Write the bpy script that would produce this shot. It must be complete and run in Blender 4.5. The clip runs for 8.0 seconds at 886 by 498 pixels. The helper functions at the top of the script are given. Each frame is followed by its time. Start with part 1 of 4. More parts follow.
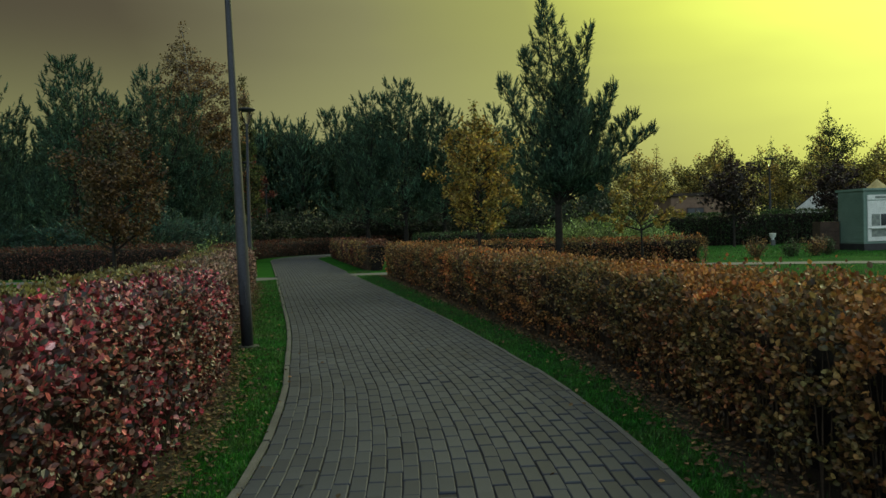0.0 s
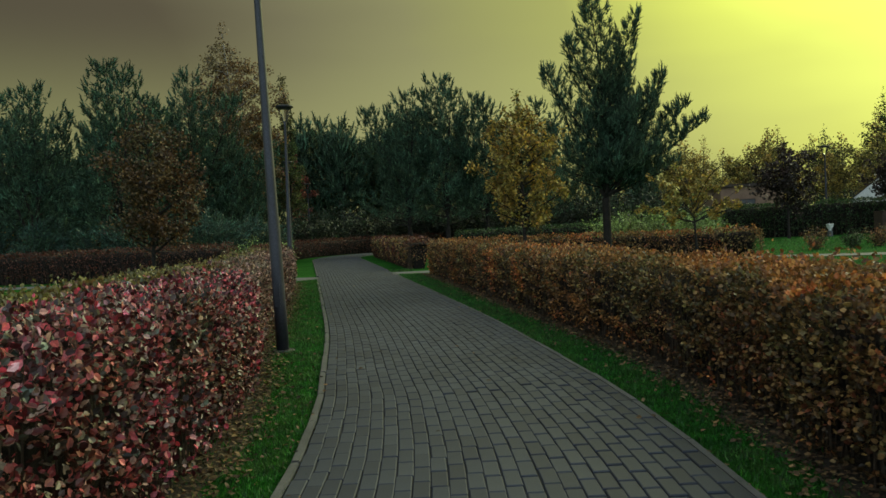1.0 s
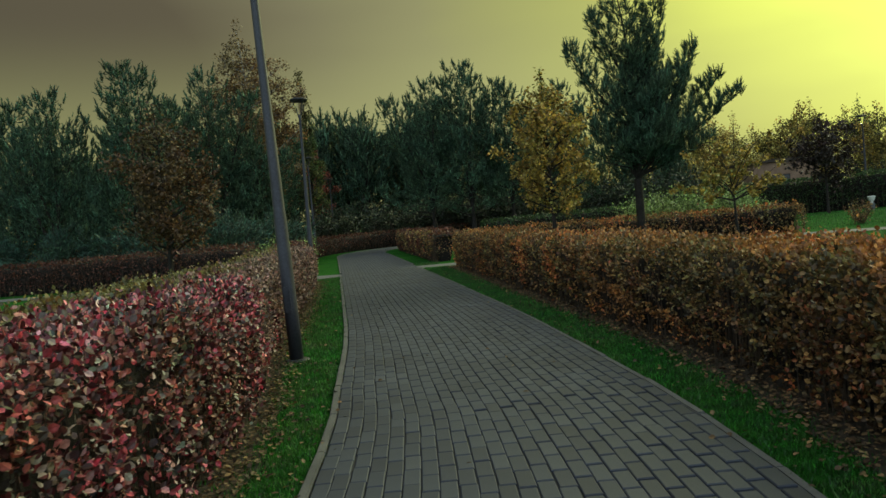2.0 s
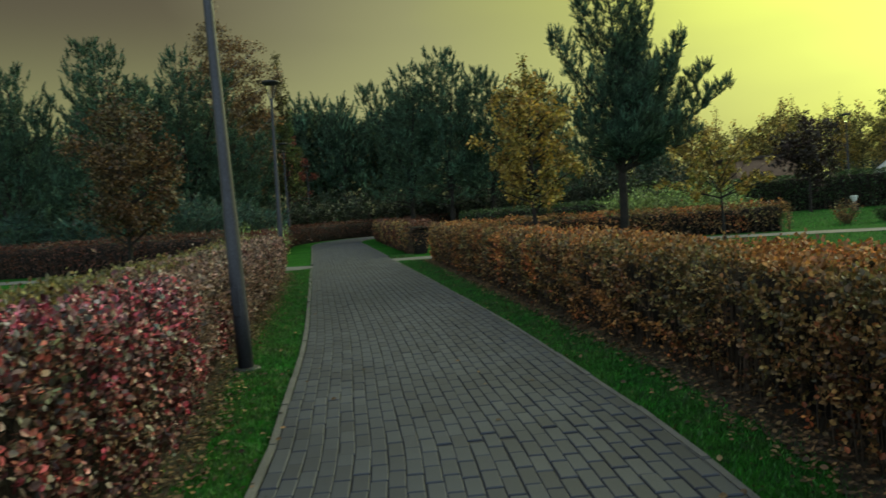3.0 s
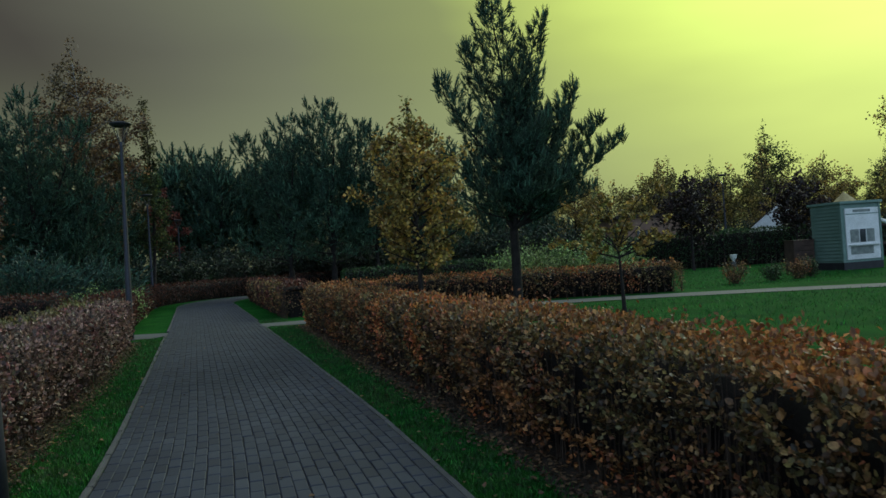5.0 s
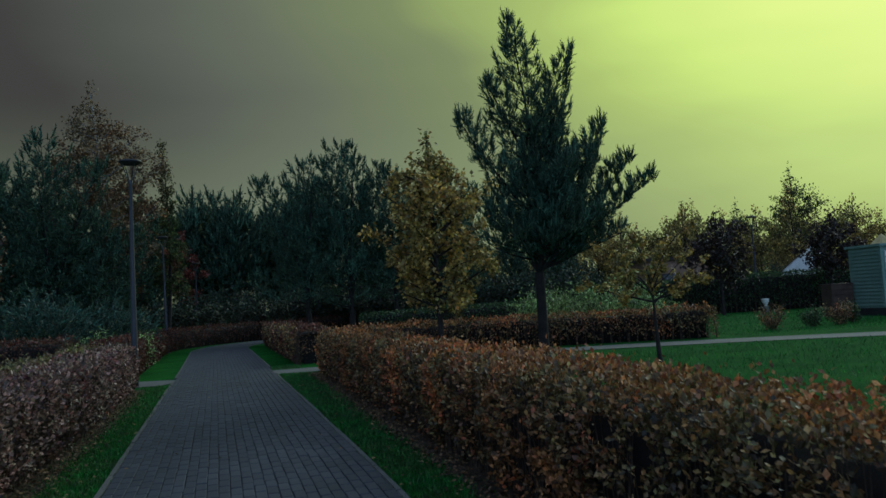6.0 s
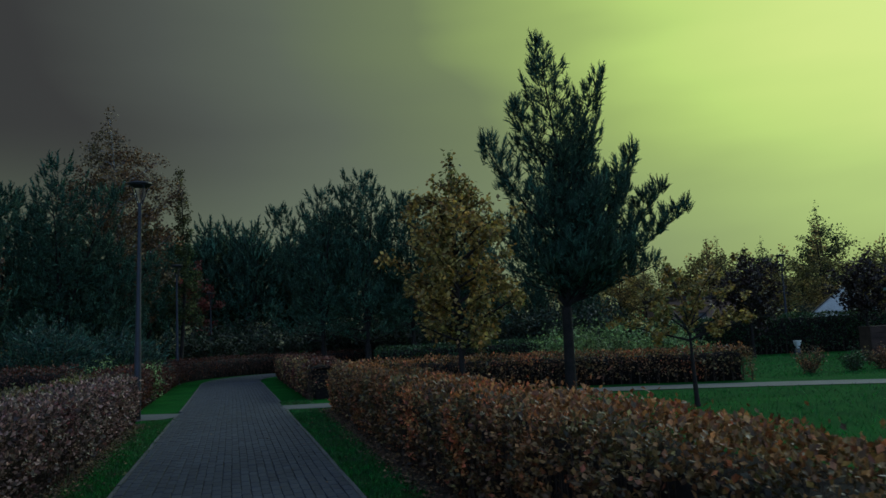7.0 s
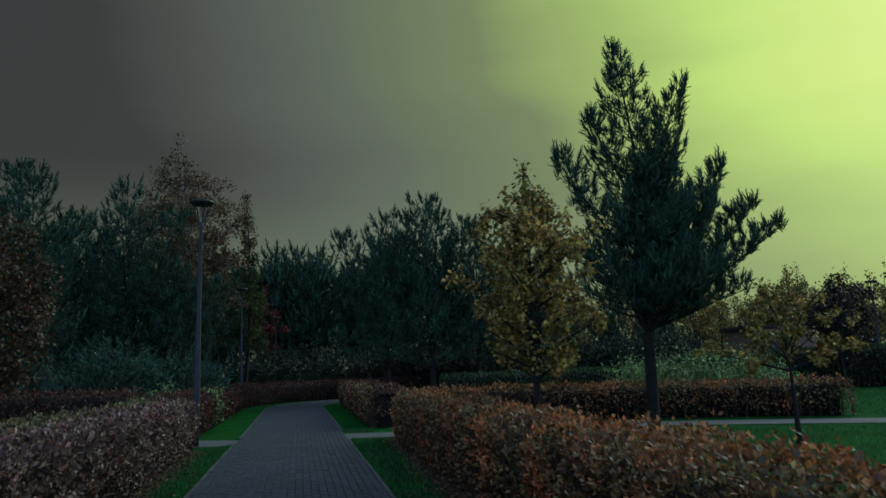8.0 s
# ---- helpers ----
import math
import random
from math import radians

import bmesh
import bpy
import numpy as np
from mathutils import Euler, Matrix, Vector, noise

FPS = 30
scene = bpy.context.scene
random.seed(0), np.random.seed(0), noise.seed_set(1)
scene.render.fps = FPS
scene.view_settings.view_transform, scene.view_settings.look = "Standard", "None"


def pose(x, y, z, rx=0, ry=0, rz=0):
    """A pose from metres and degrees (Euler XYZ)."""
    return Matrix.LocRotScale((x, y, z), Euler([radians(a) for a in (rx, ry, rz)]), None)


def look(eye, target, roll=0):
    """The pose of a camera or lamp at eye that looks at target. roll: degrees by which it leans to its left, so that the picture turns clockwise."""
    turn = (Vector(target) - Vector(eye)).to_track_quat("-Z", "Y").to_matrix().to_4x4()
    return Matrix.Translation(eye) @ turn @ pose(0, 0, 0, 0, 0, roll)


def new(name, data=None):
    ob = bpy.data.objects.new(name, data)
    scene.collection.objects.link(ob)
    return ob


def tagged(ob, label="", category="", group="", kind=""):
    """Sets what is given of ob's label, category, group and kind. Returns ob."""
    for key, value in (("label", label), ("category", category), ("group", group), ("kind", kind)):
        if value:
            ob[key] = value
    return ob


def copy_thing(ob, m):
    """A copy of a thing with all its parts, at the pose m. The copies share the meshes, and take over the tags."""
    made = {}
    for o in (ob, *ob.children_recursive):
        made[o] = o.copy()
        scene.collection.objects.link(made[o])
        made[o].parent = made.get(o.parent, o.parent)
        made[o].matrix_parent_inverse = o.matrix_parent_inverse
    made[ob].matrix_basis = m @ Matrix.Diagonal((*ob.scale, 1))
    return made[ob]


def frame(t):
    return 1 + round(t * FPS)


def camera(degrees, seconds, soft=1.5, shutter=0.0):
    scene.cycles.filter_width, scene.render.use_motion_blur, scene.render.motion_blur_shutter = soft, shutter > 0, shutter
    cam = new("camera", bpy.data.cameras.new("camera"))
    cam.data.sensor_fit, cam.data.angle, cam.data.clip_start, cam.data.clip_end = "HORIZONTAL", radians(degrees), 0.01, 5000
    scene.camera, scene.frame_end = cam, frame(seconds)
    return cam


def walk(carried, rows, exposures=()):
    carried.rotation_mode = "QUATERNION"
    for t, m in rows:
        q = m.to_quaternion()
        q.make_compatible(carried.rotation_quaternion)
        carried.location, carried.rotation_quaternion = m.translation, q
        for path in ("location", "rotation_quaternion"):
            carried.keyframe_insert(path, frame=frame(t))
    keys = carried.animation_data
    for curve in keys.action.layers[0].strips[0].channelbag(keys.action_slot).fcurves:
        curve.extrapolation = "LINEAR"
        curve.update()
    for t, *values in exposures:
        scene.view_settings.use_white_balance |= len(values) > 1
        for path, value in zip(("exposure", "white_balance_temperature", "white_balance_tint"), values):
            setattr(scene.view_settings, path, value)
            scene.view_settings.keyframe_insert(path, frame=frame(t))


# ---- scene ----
cam = camera(59.0, 8.0, 1.5, 0.25)
PATH = [
    (0, (0.085, 0.314, 1.489), (0.023, 2.312, 1.436), -1.8),
    (0.5, (0.08, 0.643, 1.491), (-0.018, 2.64, 1.441), -2.2),
    (1, (0.024, 1.011, 1.449), (-0.146, 3.003, 1.394), -2.8),
    (1.5, (-0.02, 1.438, 1.461), (-0.227, 3.426, 1.401), -4.7),
    (1.7, (-0.035, 1.66, 1.429), (-0.266, 3.646, 1.367), -5.5),
    (2.8, (-0.017, 2.68, 1.529), (-0.291, 4.658, 1.423), -4.3),
    (3, (-0.016, 2.88, 1.504), (-0.206, 4.868, 1.399), -4.1),
    (3.5, (0.005, 3.485, 1.528), (-0.025, 5.484, 1.485), -3.7),
    (4, (-0.009, 4.039, 1.551), (0.143, 6.033, 1.575), -3.7),
    (4.2, (-0.007, 4.239, 1.529), (0.165, 6.231, 1.548), -4.1),
    (5.3, (0.057, 5.27, 1.59), (0.133, 7.269, 1.608), -4.4),
    (5.5, (0.049, 5.45, 1.567), (0.116, 7.448, 1.616), -4.9),
    (6, (0.067, 6.039, 1.564), (0.133, 8.034, 1.697), -3.8),
    (6.5, (0.036, 6.53, 1.553), (0.098, 8.517, 1.77), -2.6),
    (7, (0.014, 7.055, 1.533), (0.039, 9.042, 1.759), -2.7),
    (7.5, (-0.033, 7.552, 1.507), (-0.11, 9.538, 1.731), -2.2),
    (8, (-0.12, 8.077, 1.514), (-0.255, 10.049, 1.815), -2.0),
]
walk(cam, [(t, look(eye, aim, lean)) for t, eye, aim, lean in PATH],
     exposures=[(0, 0.15, 7400, -12), (1.5, 0.4, 7300, -12), (3, 0.5, 7200, -12), (3.5, 0.3, 6900, -11), (4, -0.15, 6300, -8), (5.5, -0.15, 5350, -3), (6.5, -0.72, 4900, -2), (7, -0.68, 4900, -2), (7.5, -0.4, 4950, -2), (8, -0.55, 4900, -3)])

# ---- light: hazy evening sky, brightest round the veiled sun ahead and to the right ----
SUN_AZ, SUN_EL = radians(42), radians(30)
SUN_DIR = Vector((math.sin(SUN_AZ) * math.cos(SUN_EL), math.cos(SUN_AZ) * math.cos(SUN_EL), math.sin(SUN_EL)))


def make_world():
    w = bpy.data.worlds.new("evening_sky")
    scene.world = w
    w.use_nodes = True
    nt = w.node_tree
    nt.nodes.clear()
    out = nt.nodes.new("ShaderNodeOutputWorld")
    add = nt.nodes.new("ShaderNodeAddShader")
    sky = nt.nodes.new("ShaderNodeTexSky")
    sky.sky_type = "NISHITA"
    sky.sun_disc = False
    sky.sun_elevation, sky.sun_rotation = SUN_EL, SUN_AZ
    sky.dust_density, sky.air_density = 4.0, 1.5
    b1 = nt.nodes.new("ShaderNodeBackground")
    b1.inputs["Strength"].default_value = SKY_STRENGTH
    nt.links.new(sky.outputs[0], b1.inputs["Color"])
    co = nt.nodes.new("ShaderNodeTexCoord")
    dot = nt.nodes.new("ShaderNodeVectorMath")
    dot.operation = "DOT_PRODUCT"
    dot.inputs[1].default_value = SUN_DIR
    nt.links.new(co.outputs["Generated"], dot.inputs[0])
    # soft cloud structure
    mp = nt.nodes.new("ShaderNodeMapping")
    mp.inputs["Scale"].default_value = (1.2, 1.2, 5.0)
    nt.links.new(co.outputs["Generated"], mp.inputs["Vector"])
    nz = nt.nodes.new("ShaderNodeTexNoise")
    nz.inputs["Scale"].default_value = 1.6
    nz.inputs["Detail"].default_value = 3.0
    nt.links.new(mp.outputs[0], nz.inputs["Vector"])
    mul = nt.nodes.new("ShaderNodeMath")
    mul.operation = "MULTIPLY_ADD"
    mul.inputs[1].default_value = 0.10
    nt.links.new(nz.outputs["Fac"], mul.inputs[0])
    nt.links.new(dot.outputs["Value"], mul.inputs[2])
    ramp = nt.nodes.new("ShaderNodeValToRGB")
    nt.links.new(mul.outputs[0], ramp.inputs[0])
    el = ramp.color_ramp.elements
    el[0].position, el[0].color = 0.0, (0.10, 0.085, 0.07, 1)
    el[1].position, el[1].color = 1.0, (1.15, 1.1, 0.20, 1)
    for p, c in SKY_STOPS:
        e = el.new(p)
        e.color = (*c, 1)
    # unseen sky behind the walker made pale as added fill light; duller overhead
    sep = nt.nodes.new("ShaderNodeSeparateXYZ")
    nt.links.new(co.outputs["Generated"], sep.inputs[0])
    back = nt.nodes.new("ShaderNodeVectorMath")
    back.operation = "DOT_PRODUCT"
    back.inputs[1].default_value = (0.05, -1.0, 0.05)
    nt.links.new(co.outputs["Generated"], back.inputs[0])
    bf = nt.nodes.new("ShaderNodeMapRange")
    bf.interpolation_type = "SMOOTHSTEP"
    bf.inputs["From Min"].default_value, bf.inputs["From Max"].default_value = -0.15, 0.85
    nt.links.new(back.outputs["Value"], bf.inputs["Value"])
    mr = nt.nodes.new("ShaderNodeMapRange")
    mr.interpolation_type = "SMOOTHSTEP"
    mr.inputs["From Min"].default_value, mr.inputs["From Max"].default_value = 0.55, 0.97
    nt.links.new(sep.outputs["Z"], mr.inputs["Value"])
    over = nt.nodes.new("ShaderNodeMix")
    over.data_type = "RGBA"
    nt.links.new(mr.outputs[0], over.inputs[0])
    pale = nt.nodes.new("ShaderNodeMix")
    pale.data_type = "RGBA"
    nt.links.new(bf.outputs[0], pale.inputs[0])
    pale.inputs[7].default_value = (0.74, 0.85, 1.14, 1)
    # paler haze towards the horizon
    hz = nt.nodes.new("ShaderNodeMapRange")
    hz.interpolation_type = "SMOOTHSTEP"
    hz.inputs["From Min"].default_value, hz.inputs["From Max"].default_value = 0.08, 0.27
    hz.inputs["To Min"].default_value, hz.inputs["To Max"].default_value = 0.38, 0.0
    nt.links.new(sep.outputs["Z"], hz.inputs["Value"])
    haze = nt.nodes.new("ShaderNodeMix")
    haze.data_type = "RGBA"
    nt.links.new(hz.outputs[0], haze.inputs[0])
    nt.links.new(ramp.outputs[0], haze.inputs[6])
    haze.inputs[7].default_value = (0.42, 0.42, 0.20, 1)
    nt.links.new(haze.outputs[2], over.inputs[6])
    over.inputs[7].default_value = (0.36, 0.36, 0.44, 1)
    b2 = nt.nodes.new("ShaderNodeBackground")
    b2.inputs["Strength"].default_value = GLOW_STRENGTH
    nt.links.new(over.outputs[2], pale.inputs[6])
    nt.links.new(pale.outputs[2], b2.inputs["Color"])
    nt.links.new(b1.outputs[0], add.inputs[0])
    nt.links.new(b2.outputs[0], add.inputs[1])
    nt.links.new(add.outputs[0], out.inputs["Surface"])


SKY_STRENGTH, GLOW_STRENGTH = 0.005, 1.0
SKY_STOPS = [(0.24, (0.064, 0.047, 0.034)), (0.51, (0.070, 0.050, 0.033)), (0.62, (0.135, 0.112, 0.070)), (0.72, (0.20, 0.178, 0.095)), (0.84, (0.31, 0.30, 0.095)), (0.92, (0.64, 0.66, 0.12)), (0.965, (0.95, 1.0, 0.16))]
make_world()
sun = new("sun", bpy.data.lights.new("sun", "SUN"))
sun.data.energy, sun.data.angle, sun.data.color = 1.4, radians(28), (1.0, 0.97, 0.90)
sun.matrix_world = look(SUN_DIR * 60, (0, 0, 0))


# ---- materials ----
def material(name):
    m = bpy.data.materials.new(name)
    m.use_nodes = True
    nt = m.node_tree
    return m, nt, nt.nodes["Principled BSDF"]


def noise_node(nt, scale, detail=4.0, rough=0.6, coord="Object"):
    co = nt.nodes.new("ShaderNodeTexCoord")
    n = nt.nodes.new("ShaderNodeTexNoise")
    n.inputs["Scale"].default_value, n.inputs["Detail"].default_value, n.inputs["Roughness"].default_value = scale, detail, rough
    nt.links.new(co.outputs[coord], n.inputs["Vector"])
    return n.outputs["Fac"]


def ramp_node(nt, fac, stops):
    r = nt.nodes.new("ShaderNodeValToRGB")
    el = r.color_ramp.elements
    el[0].position, el[0].color = stops[0][0], (*stops[0][1], 1)
    el[1].position, el[1].color = stops[-1][0], (*stops[-1][1], 1)
    for p, c in stops[1:-1]:
        el.new(p).color = (*c, 1)
    nt.links.new(fac, r.inputs[0])
    return r.outputs[0]


def mix_node(nt, fac, a, b, blend="MIX"):
    m = nt.nodes.new("ShaderNodeMix")
    m.data_type, m.blend_type = "RGBA", blend
    for sock, v in ((m.inputs[0], fac), (m.inputs[6], a), (m.inputs[7], b)):
        if isinstance(v, bpy.types.NodeSocket):
            nt.links.new(v, sock)
        else:
            sock.default_value = v if isinstance(v, float) else (*v, 1)
    return m.outputs[2]


def bump_node(nt, b, height, strength, dist):
    bm = nt.nodes.new("ShaderNodeBump")
    bm.inputs["Strength"].default_value, bm.inputs["Distance"].default_value = strength, dist
    nt.links.new(height, bm.inputs["Height"])
    nt.links.new(bm.outputs[0], b.inputs["Normal"])


def surface(name, stops, scale, fine, rough=0.8, bump=0.3, dist=0.01, metal=0.0, gloss=0.4):
    """Two scales of noise over one colour range, with fine relief."""
    m, nt, b = material(name)
    big, small = noise_node(nt, scale), noise_node(nt, fine, 6.0, 0.7)
    c1 = ramp_node(nt, big, stops)
    c2 = ramp_node(nt, small, [(0.3, (0.62, 0.62, 0.62)), (0.7, (1.25, 1.25, 1.25))])
    nt.links.new(mix_node(nt, 1.0, c1, c2, "MULTIPLY"), b.inputs["Base Color"])
    b.inputs["Roughness"].default_value, b.inputs["Metallic"].default_value = rough, metal
    b.inputs["Specular IOR Level"].default_value = gloss
    bump_node(nt, b, small, bump, dist)
    return m


def leaf_material(name, main, other, patch=0.7, rough=0.5, through_light=0.25, edge=(0.42, 0.62), grain=5.0, low=0.6, dark=0.3, knee=0.4):
    """Leaves: each takes its own colour and tone from a range; patches of a second range over the plant."""
    m, nt, b = material(name)
    rnd = nt.nodes.new("ShaderNodeNewGeometry").outputs["Random Per Island"]
    n = len(main)
    c1 = ramp_node(nt, rnd, [(i / (n - 1), c) for i, c in enumerate(main)])
    n = len(other)
    c2 = ramp_node(nt, rnd, [(i / (n - 1), c) for i, c in enumerate(other)])
    f = ramp_node(nt, noise_node(nt, patch, 3.0), [(edge[0], (0, 0, 0)), (edge[1], (1, 1, 1))])
    base = mix_node(nt, f, c1, c2)
    # a second draw for each leaf's tone
    mul = nt.nodes.new("ShaderNodeMath")
    mul.operation = "MULTIPLY"
    mul.inputs[1].default_value = 37.7
    nt.links.new(rnd, mul.inputs[0])
    fr = nt.nodes.new("ShaderNodeMath")
    fr.operation = "FRACT"
    nt.links.new(mul.outputs[0], fr.inputs[0])
    tone = ramp_node(nt, fr.outputs[0], [(0.0, (dark, dark, dark)), (knee, (0.25 + dark, 0.25 + dark, 0.25 + dark)), (0.75, (1.0, 1.0, 1.0)), (1.0, (1.75, 1.75, 1.75))])
    blotch = ramp_node(nt, noise_node(nt, grain, 3.0), [(0.36, (low, low, low)), (0.64, (1.25, 1.25, 1.25))])
    vein = ramp_node(nt, noise_node(nt, 70.0, 2.0), [(0.35, (0.7, 0.7, 0.7)), (0.65, (1.2, 1.2, 1.2))])
    col = mix_node(nt, 1.0, mix_node(nt, 1.0, mix_node(nt, 1.0, base, tone, "MULTIPLY"), blotch, "MULTIPLY"), vein, "MULTIPLY")
    nt.links.new(col, b.inputs["Base Color"])
    b.inputs["Roughness"].default_value = rough
    tr = nt.nodes.new("ShaderNodeBsdfTranslucent")
    nt.links.new(col, tr.inputs["Color"])
    mx = nt.nodes.new("ShaderNodeMixShader")
    mx.inputs[0].default_value = through_light
    nt.links.new(b.outputs[0], mx.inputs[1])
    nt.links.new(tr.outputs[0], mx.inputs[2])
    nt.links.new(mx.outputs[0], nt.nodes["Material Output"].inputs["Surface"])
    return m


def paver_material():
    m, nt, b = material("grey_concrete_paver")
    info = nt.nodes.new("ShaderNodeNewGeometry")
    obj = nt.nodes.new("ShaderNodeObjectInfo")
    add = nt.nodes.new("ShaderNodeMath")
    add.operation = "ADD"
    nt.links.new(info.outputs["Random Per Island"], add.inputs[0])
    nt.links.new(obj.outputs["Random"], add.inputs[1])
    fr = nt.nodes.new("ShaderNodeMath")
    fr.operation = "FRACT"
    nt.links.new(add.outputs[0], fr.inputs[0])
    c = ramp_node(nt, fr.outputs[0], [(0.0, (0.025, 0.029, 0.044)), (0.45, (0.032, 0.038, 0.056)), (0.85, (0.038, 0.045, 0.064)), (1.0, (0.046, 0.052, 0.069))])
    stain = ramp_node(nt, noise_node(nt, 0.9, 5.0), [(0.3, (0.72, 0.73, 0.76)), (0.65, (1.1, 1.1, 1.08))])
    grit = ramp_node(nt, noise_node(nt, 130.0, 3.0), [(0.3, (0.75, 0.75, 0.75)), (0.7, (1.25, 1.25, 1.25))])
    col = mix_node(nt, 1.0, mix_node(nt, 1.0, c, stain, "MULTIPLY"), grit, "MULTIPLY")
    nt.links.new(col, b.inputs["Base Color"])
    b.inputs["Roughness"].default_value = 0.68
    b.inputs["Specular IOR Level"].default_value = 0.4
    bump_node(nt, b, noise_node(nt, 130.0, 3.0), 0.4, 0.002)
    return m


M_PAVER = paver_material()
M_JOINT = surface("dark_joint_sand", [(0.3, (0.022, 0.022, 0.024)), (0.7, (0.042, 0.041, 0.040))], 3, 90, 0.95)
M_KERB = surface("pale_concrete_kerb", [(0.3, (0.065, 0.066, 0.068)), (0.7, (0.12, 0.12, 0.118))], 2.5, 80, 0.85)
M_SLAB = surface("pale_path_concrete", [(0.3, (0.08, 0.085, 0.086)), (0.7, (0.12, 0.125, 0.125))], 1.2, 60, 0.85)
M_GRASS = surface("lawn_soil_and_turf", [(0.3, (0.011, 0.058, 0.009)), (0.7, (0.026, 0.115, 0.014))], 0.8, 55, 1.0, 0.8, 0.03, 0.0, 0.05)
M_SOIL = surface("leaf_litter_soil", [(0.3, (0.022, 0.018, 0.012)), (0.7, (0.06, 0.045, 0.028))], 3, 60, 0.95, 0.8, 0.02)
M_BLADE = leaf_material("grass_blades", [(0.014, 0.10, 0.010), (0.03, 0.19, 0.016), (0.06, 0.24, 0.03)], [(0.035, 0.15, 0.016), (0.09, 0.18, 0.04)], 1.5, 0.55, 0.3)
M_FALLEN = leaf_material("fallen_leaves", [(0.06, 0.03, 0.015), (0.16, 0.09, 0.04), (0.22, 0.13, 0.05)], [(0.10, 0.045, 0.02), (0.22, 0.16, 0.07)], 2.0, 0.7, 0.1)
# inner hedge twigs, with the hedge's own shade in their colour
M_CORE = surface("shaded_hedge_twigs", [(0.3, (0.004, 0.003, 0.002)), (0.7, (0.012, 0.008, 0.005))], 6, 50, 0.95, 1.0, 0.03)
M_TWIG = surface("twig_bark", [(0.3, (0.03, 0.02, 0.013)), (0.7, (0.08, 0.055, 0.035))], 6, 80, 0.9)
M_BARK = surface("dark_tree_bark", [(0.3, (0.010, 0.008, 0.007)), (0.7, (0.028, 0.022, 0.018))], 5, 40, 0.95, 1.0, 0.02)
M_PALEBARK = surface("pale_birch_bark", [(0.35, (0.06, 0.05, 0.045)), (0.6, (0.38, 0.36, 0.33))], 6, 40, 0.85, 0.6, 0.01)
M_RED = leaf_material("crimson_hedge_leaves", [(0.14, 0.02, 0.035), (0.66, 0.05, 0.10), (0.74, 0.18, 0.26), (0.34, 0.05, 0.06), (0.74, 0.38, 0.42), (0.20, 0.33, 0.26), (0.68, 0.10, 0.15)],
                      [(0.18, 0.05, 0.04), (0.40, 0.10, 0.07), (0.16, 0.21, 0.11), (0.44, 0.22, 0.15)], 0.9, 0.42, 0.15, dark=0.04, knee=0.5)
M_OLIVE = leaf_material("olive_hedge_leaves", [(0.08, 0.095, 0.03), (0.19, 0.19, 0.055), (0.28, 0.26, 0.08), (0.18, 0.10, 0.04)],
                        [(0.12, 0.09, 0.03), (0.20, 0.17, 0.055), (0.22, 0.10, 0.04)], 0.6, 0.45)
M_RUST = leaf_material("rust_hedge_leaves", [(0.06, 0.034, 0.018), (0.28, 0.155, 0.055), (0.40, 0.22, 0.075), (0.20, 0.155, 0.055), (0.36, 0.10, 0.042), (0.13, 0.075, 0.03)],
                       [(0.10, 0.09, 0.034), (0.22, 0.19, 0.065), (0.28, 0.15, 0.05), (0.14, 0.085, 0.03)], 1.1, 0.5, 0.25, (0.46, 0.56), dark=0.18)
M_RUSTTOP = leaf_material("orange_hedge_top_leaves", [(0.38, 0.14, 0.04), (0.54, 0.13, 0.045), (0.52, 0.25, 0.065), (0.28, 0.18, 0.05)],
                          [(0.16, 0.10, 0.035), (0.27, 0.17, 0.05), (0.32, 0.10, 0.035)], 0.5, 0.55, 0.25)
M_DULL = leaf_material("dull_pinkish_brown_leaves", [(0.09, 0.04, 0.035), (0.30, 0.13, 0.11), (0.44, 0.27, 0.23), (0.18, 0.18, 0.10), (0.38, 0.09, 0.09)],
                       [(0.13, 0.12, 0.06), (0.34, 0.26, 0.19), (0.30, 0.12, 0.09), (0.42, 0.36, 0.28)], 0.7, 0.42, dark=0.15)
M_BROWN = leaf_material("brown_red_hedge_leaves", [(0.06, 0.02, 0.012), (0.15, 0.04, 0.022), (0.11, 0.045, 0.022)], [(0.08, 0.035, 0.018), (0.17, 0.06, 0.03)], 0.7, 0.5)
M_GREENHEDGE = leaf_material("green_hedge_leaves", [(0.018, 0.045, 0.012), (0.035, 0.085, 0.02), (0.06, 0.11, 0.03)], [(0.03, 0.06, 0.015), (0.08, 0.13, 0.04)], 0.6, 0.45)
M_PALE = leaf_material("pale_green_leaves", [(0.14, 0.24, 0.07), (0.28, 0.42, 0.13), (0.38, 0.50, 0.18)], [(0.16, 0.24, 0.06), (0.32, 0.40, 0.13)], 0.7)
M_NEEDLE = leaf_material("pine_needles", [(0.035, 0.085, 0.052), (0.062, 0.14, 0.085), (0.10, 0.19, 0.11)], [(0.04, 0.09, 0.05), (0.10, 0.155, 0.07)], 0.9, 0.8, 0.2)
M_BLUENEEDLE = leaf_material("blue_green_needles", [(0.018, 0.055, 0.04), (0.04, 0.11, 0.075), (0.08, 0.17, 0.12)], [(0.025, 0.07, 0.04), (0.07, 0.135, 0.065)], 0.9, 0.5, 0.15)
M_YELLOW = leaf_material("yellow_autumn_leaves", [(0.24, 0.20, 0.05), (0.48, 0.34, 0.07), (0.58, 0.42, 0.09), (0.46, 0.22, 0.05)], [(0.15, 0.18, 0.05), (0.32, 0.30, 0.08), (0.48, 0.27, 0.06)], 0.8, 0.5, 0.35)
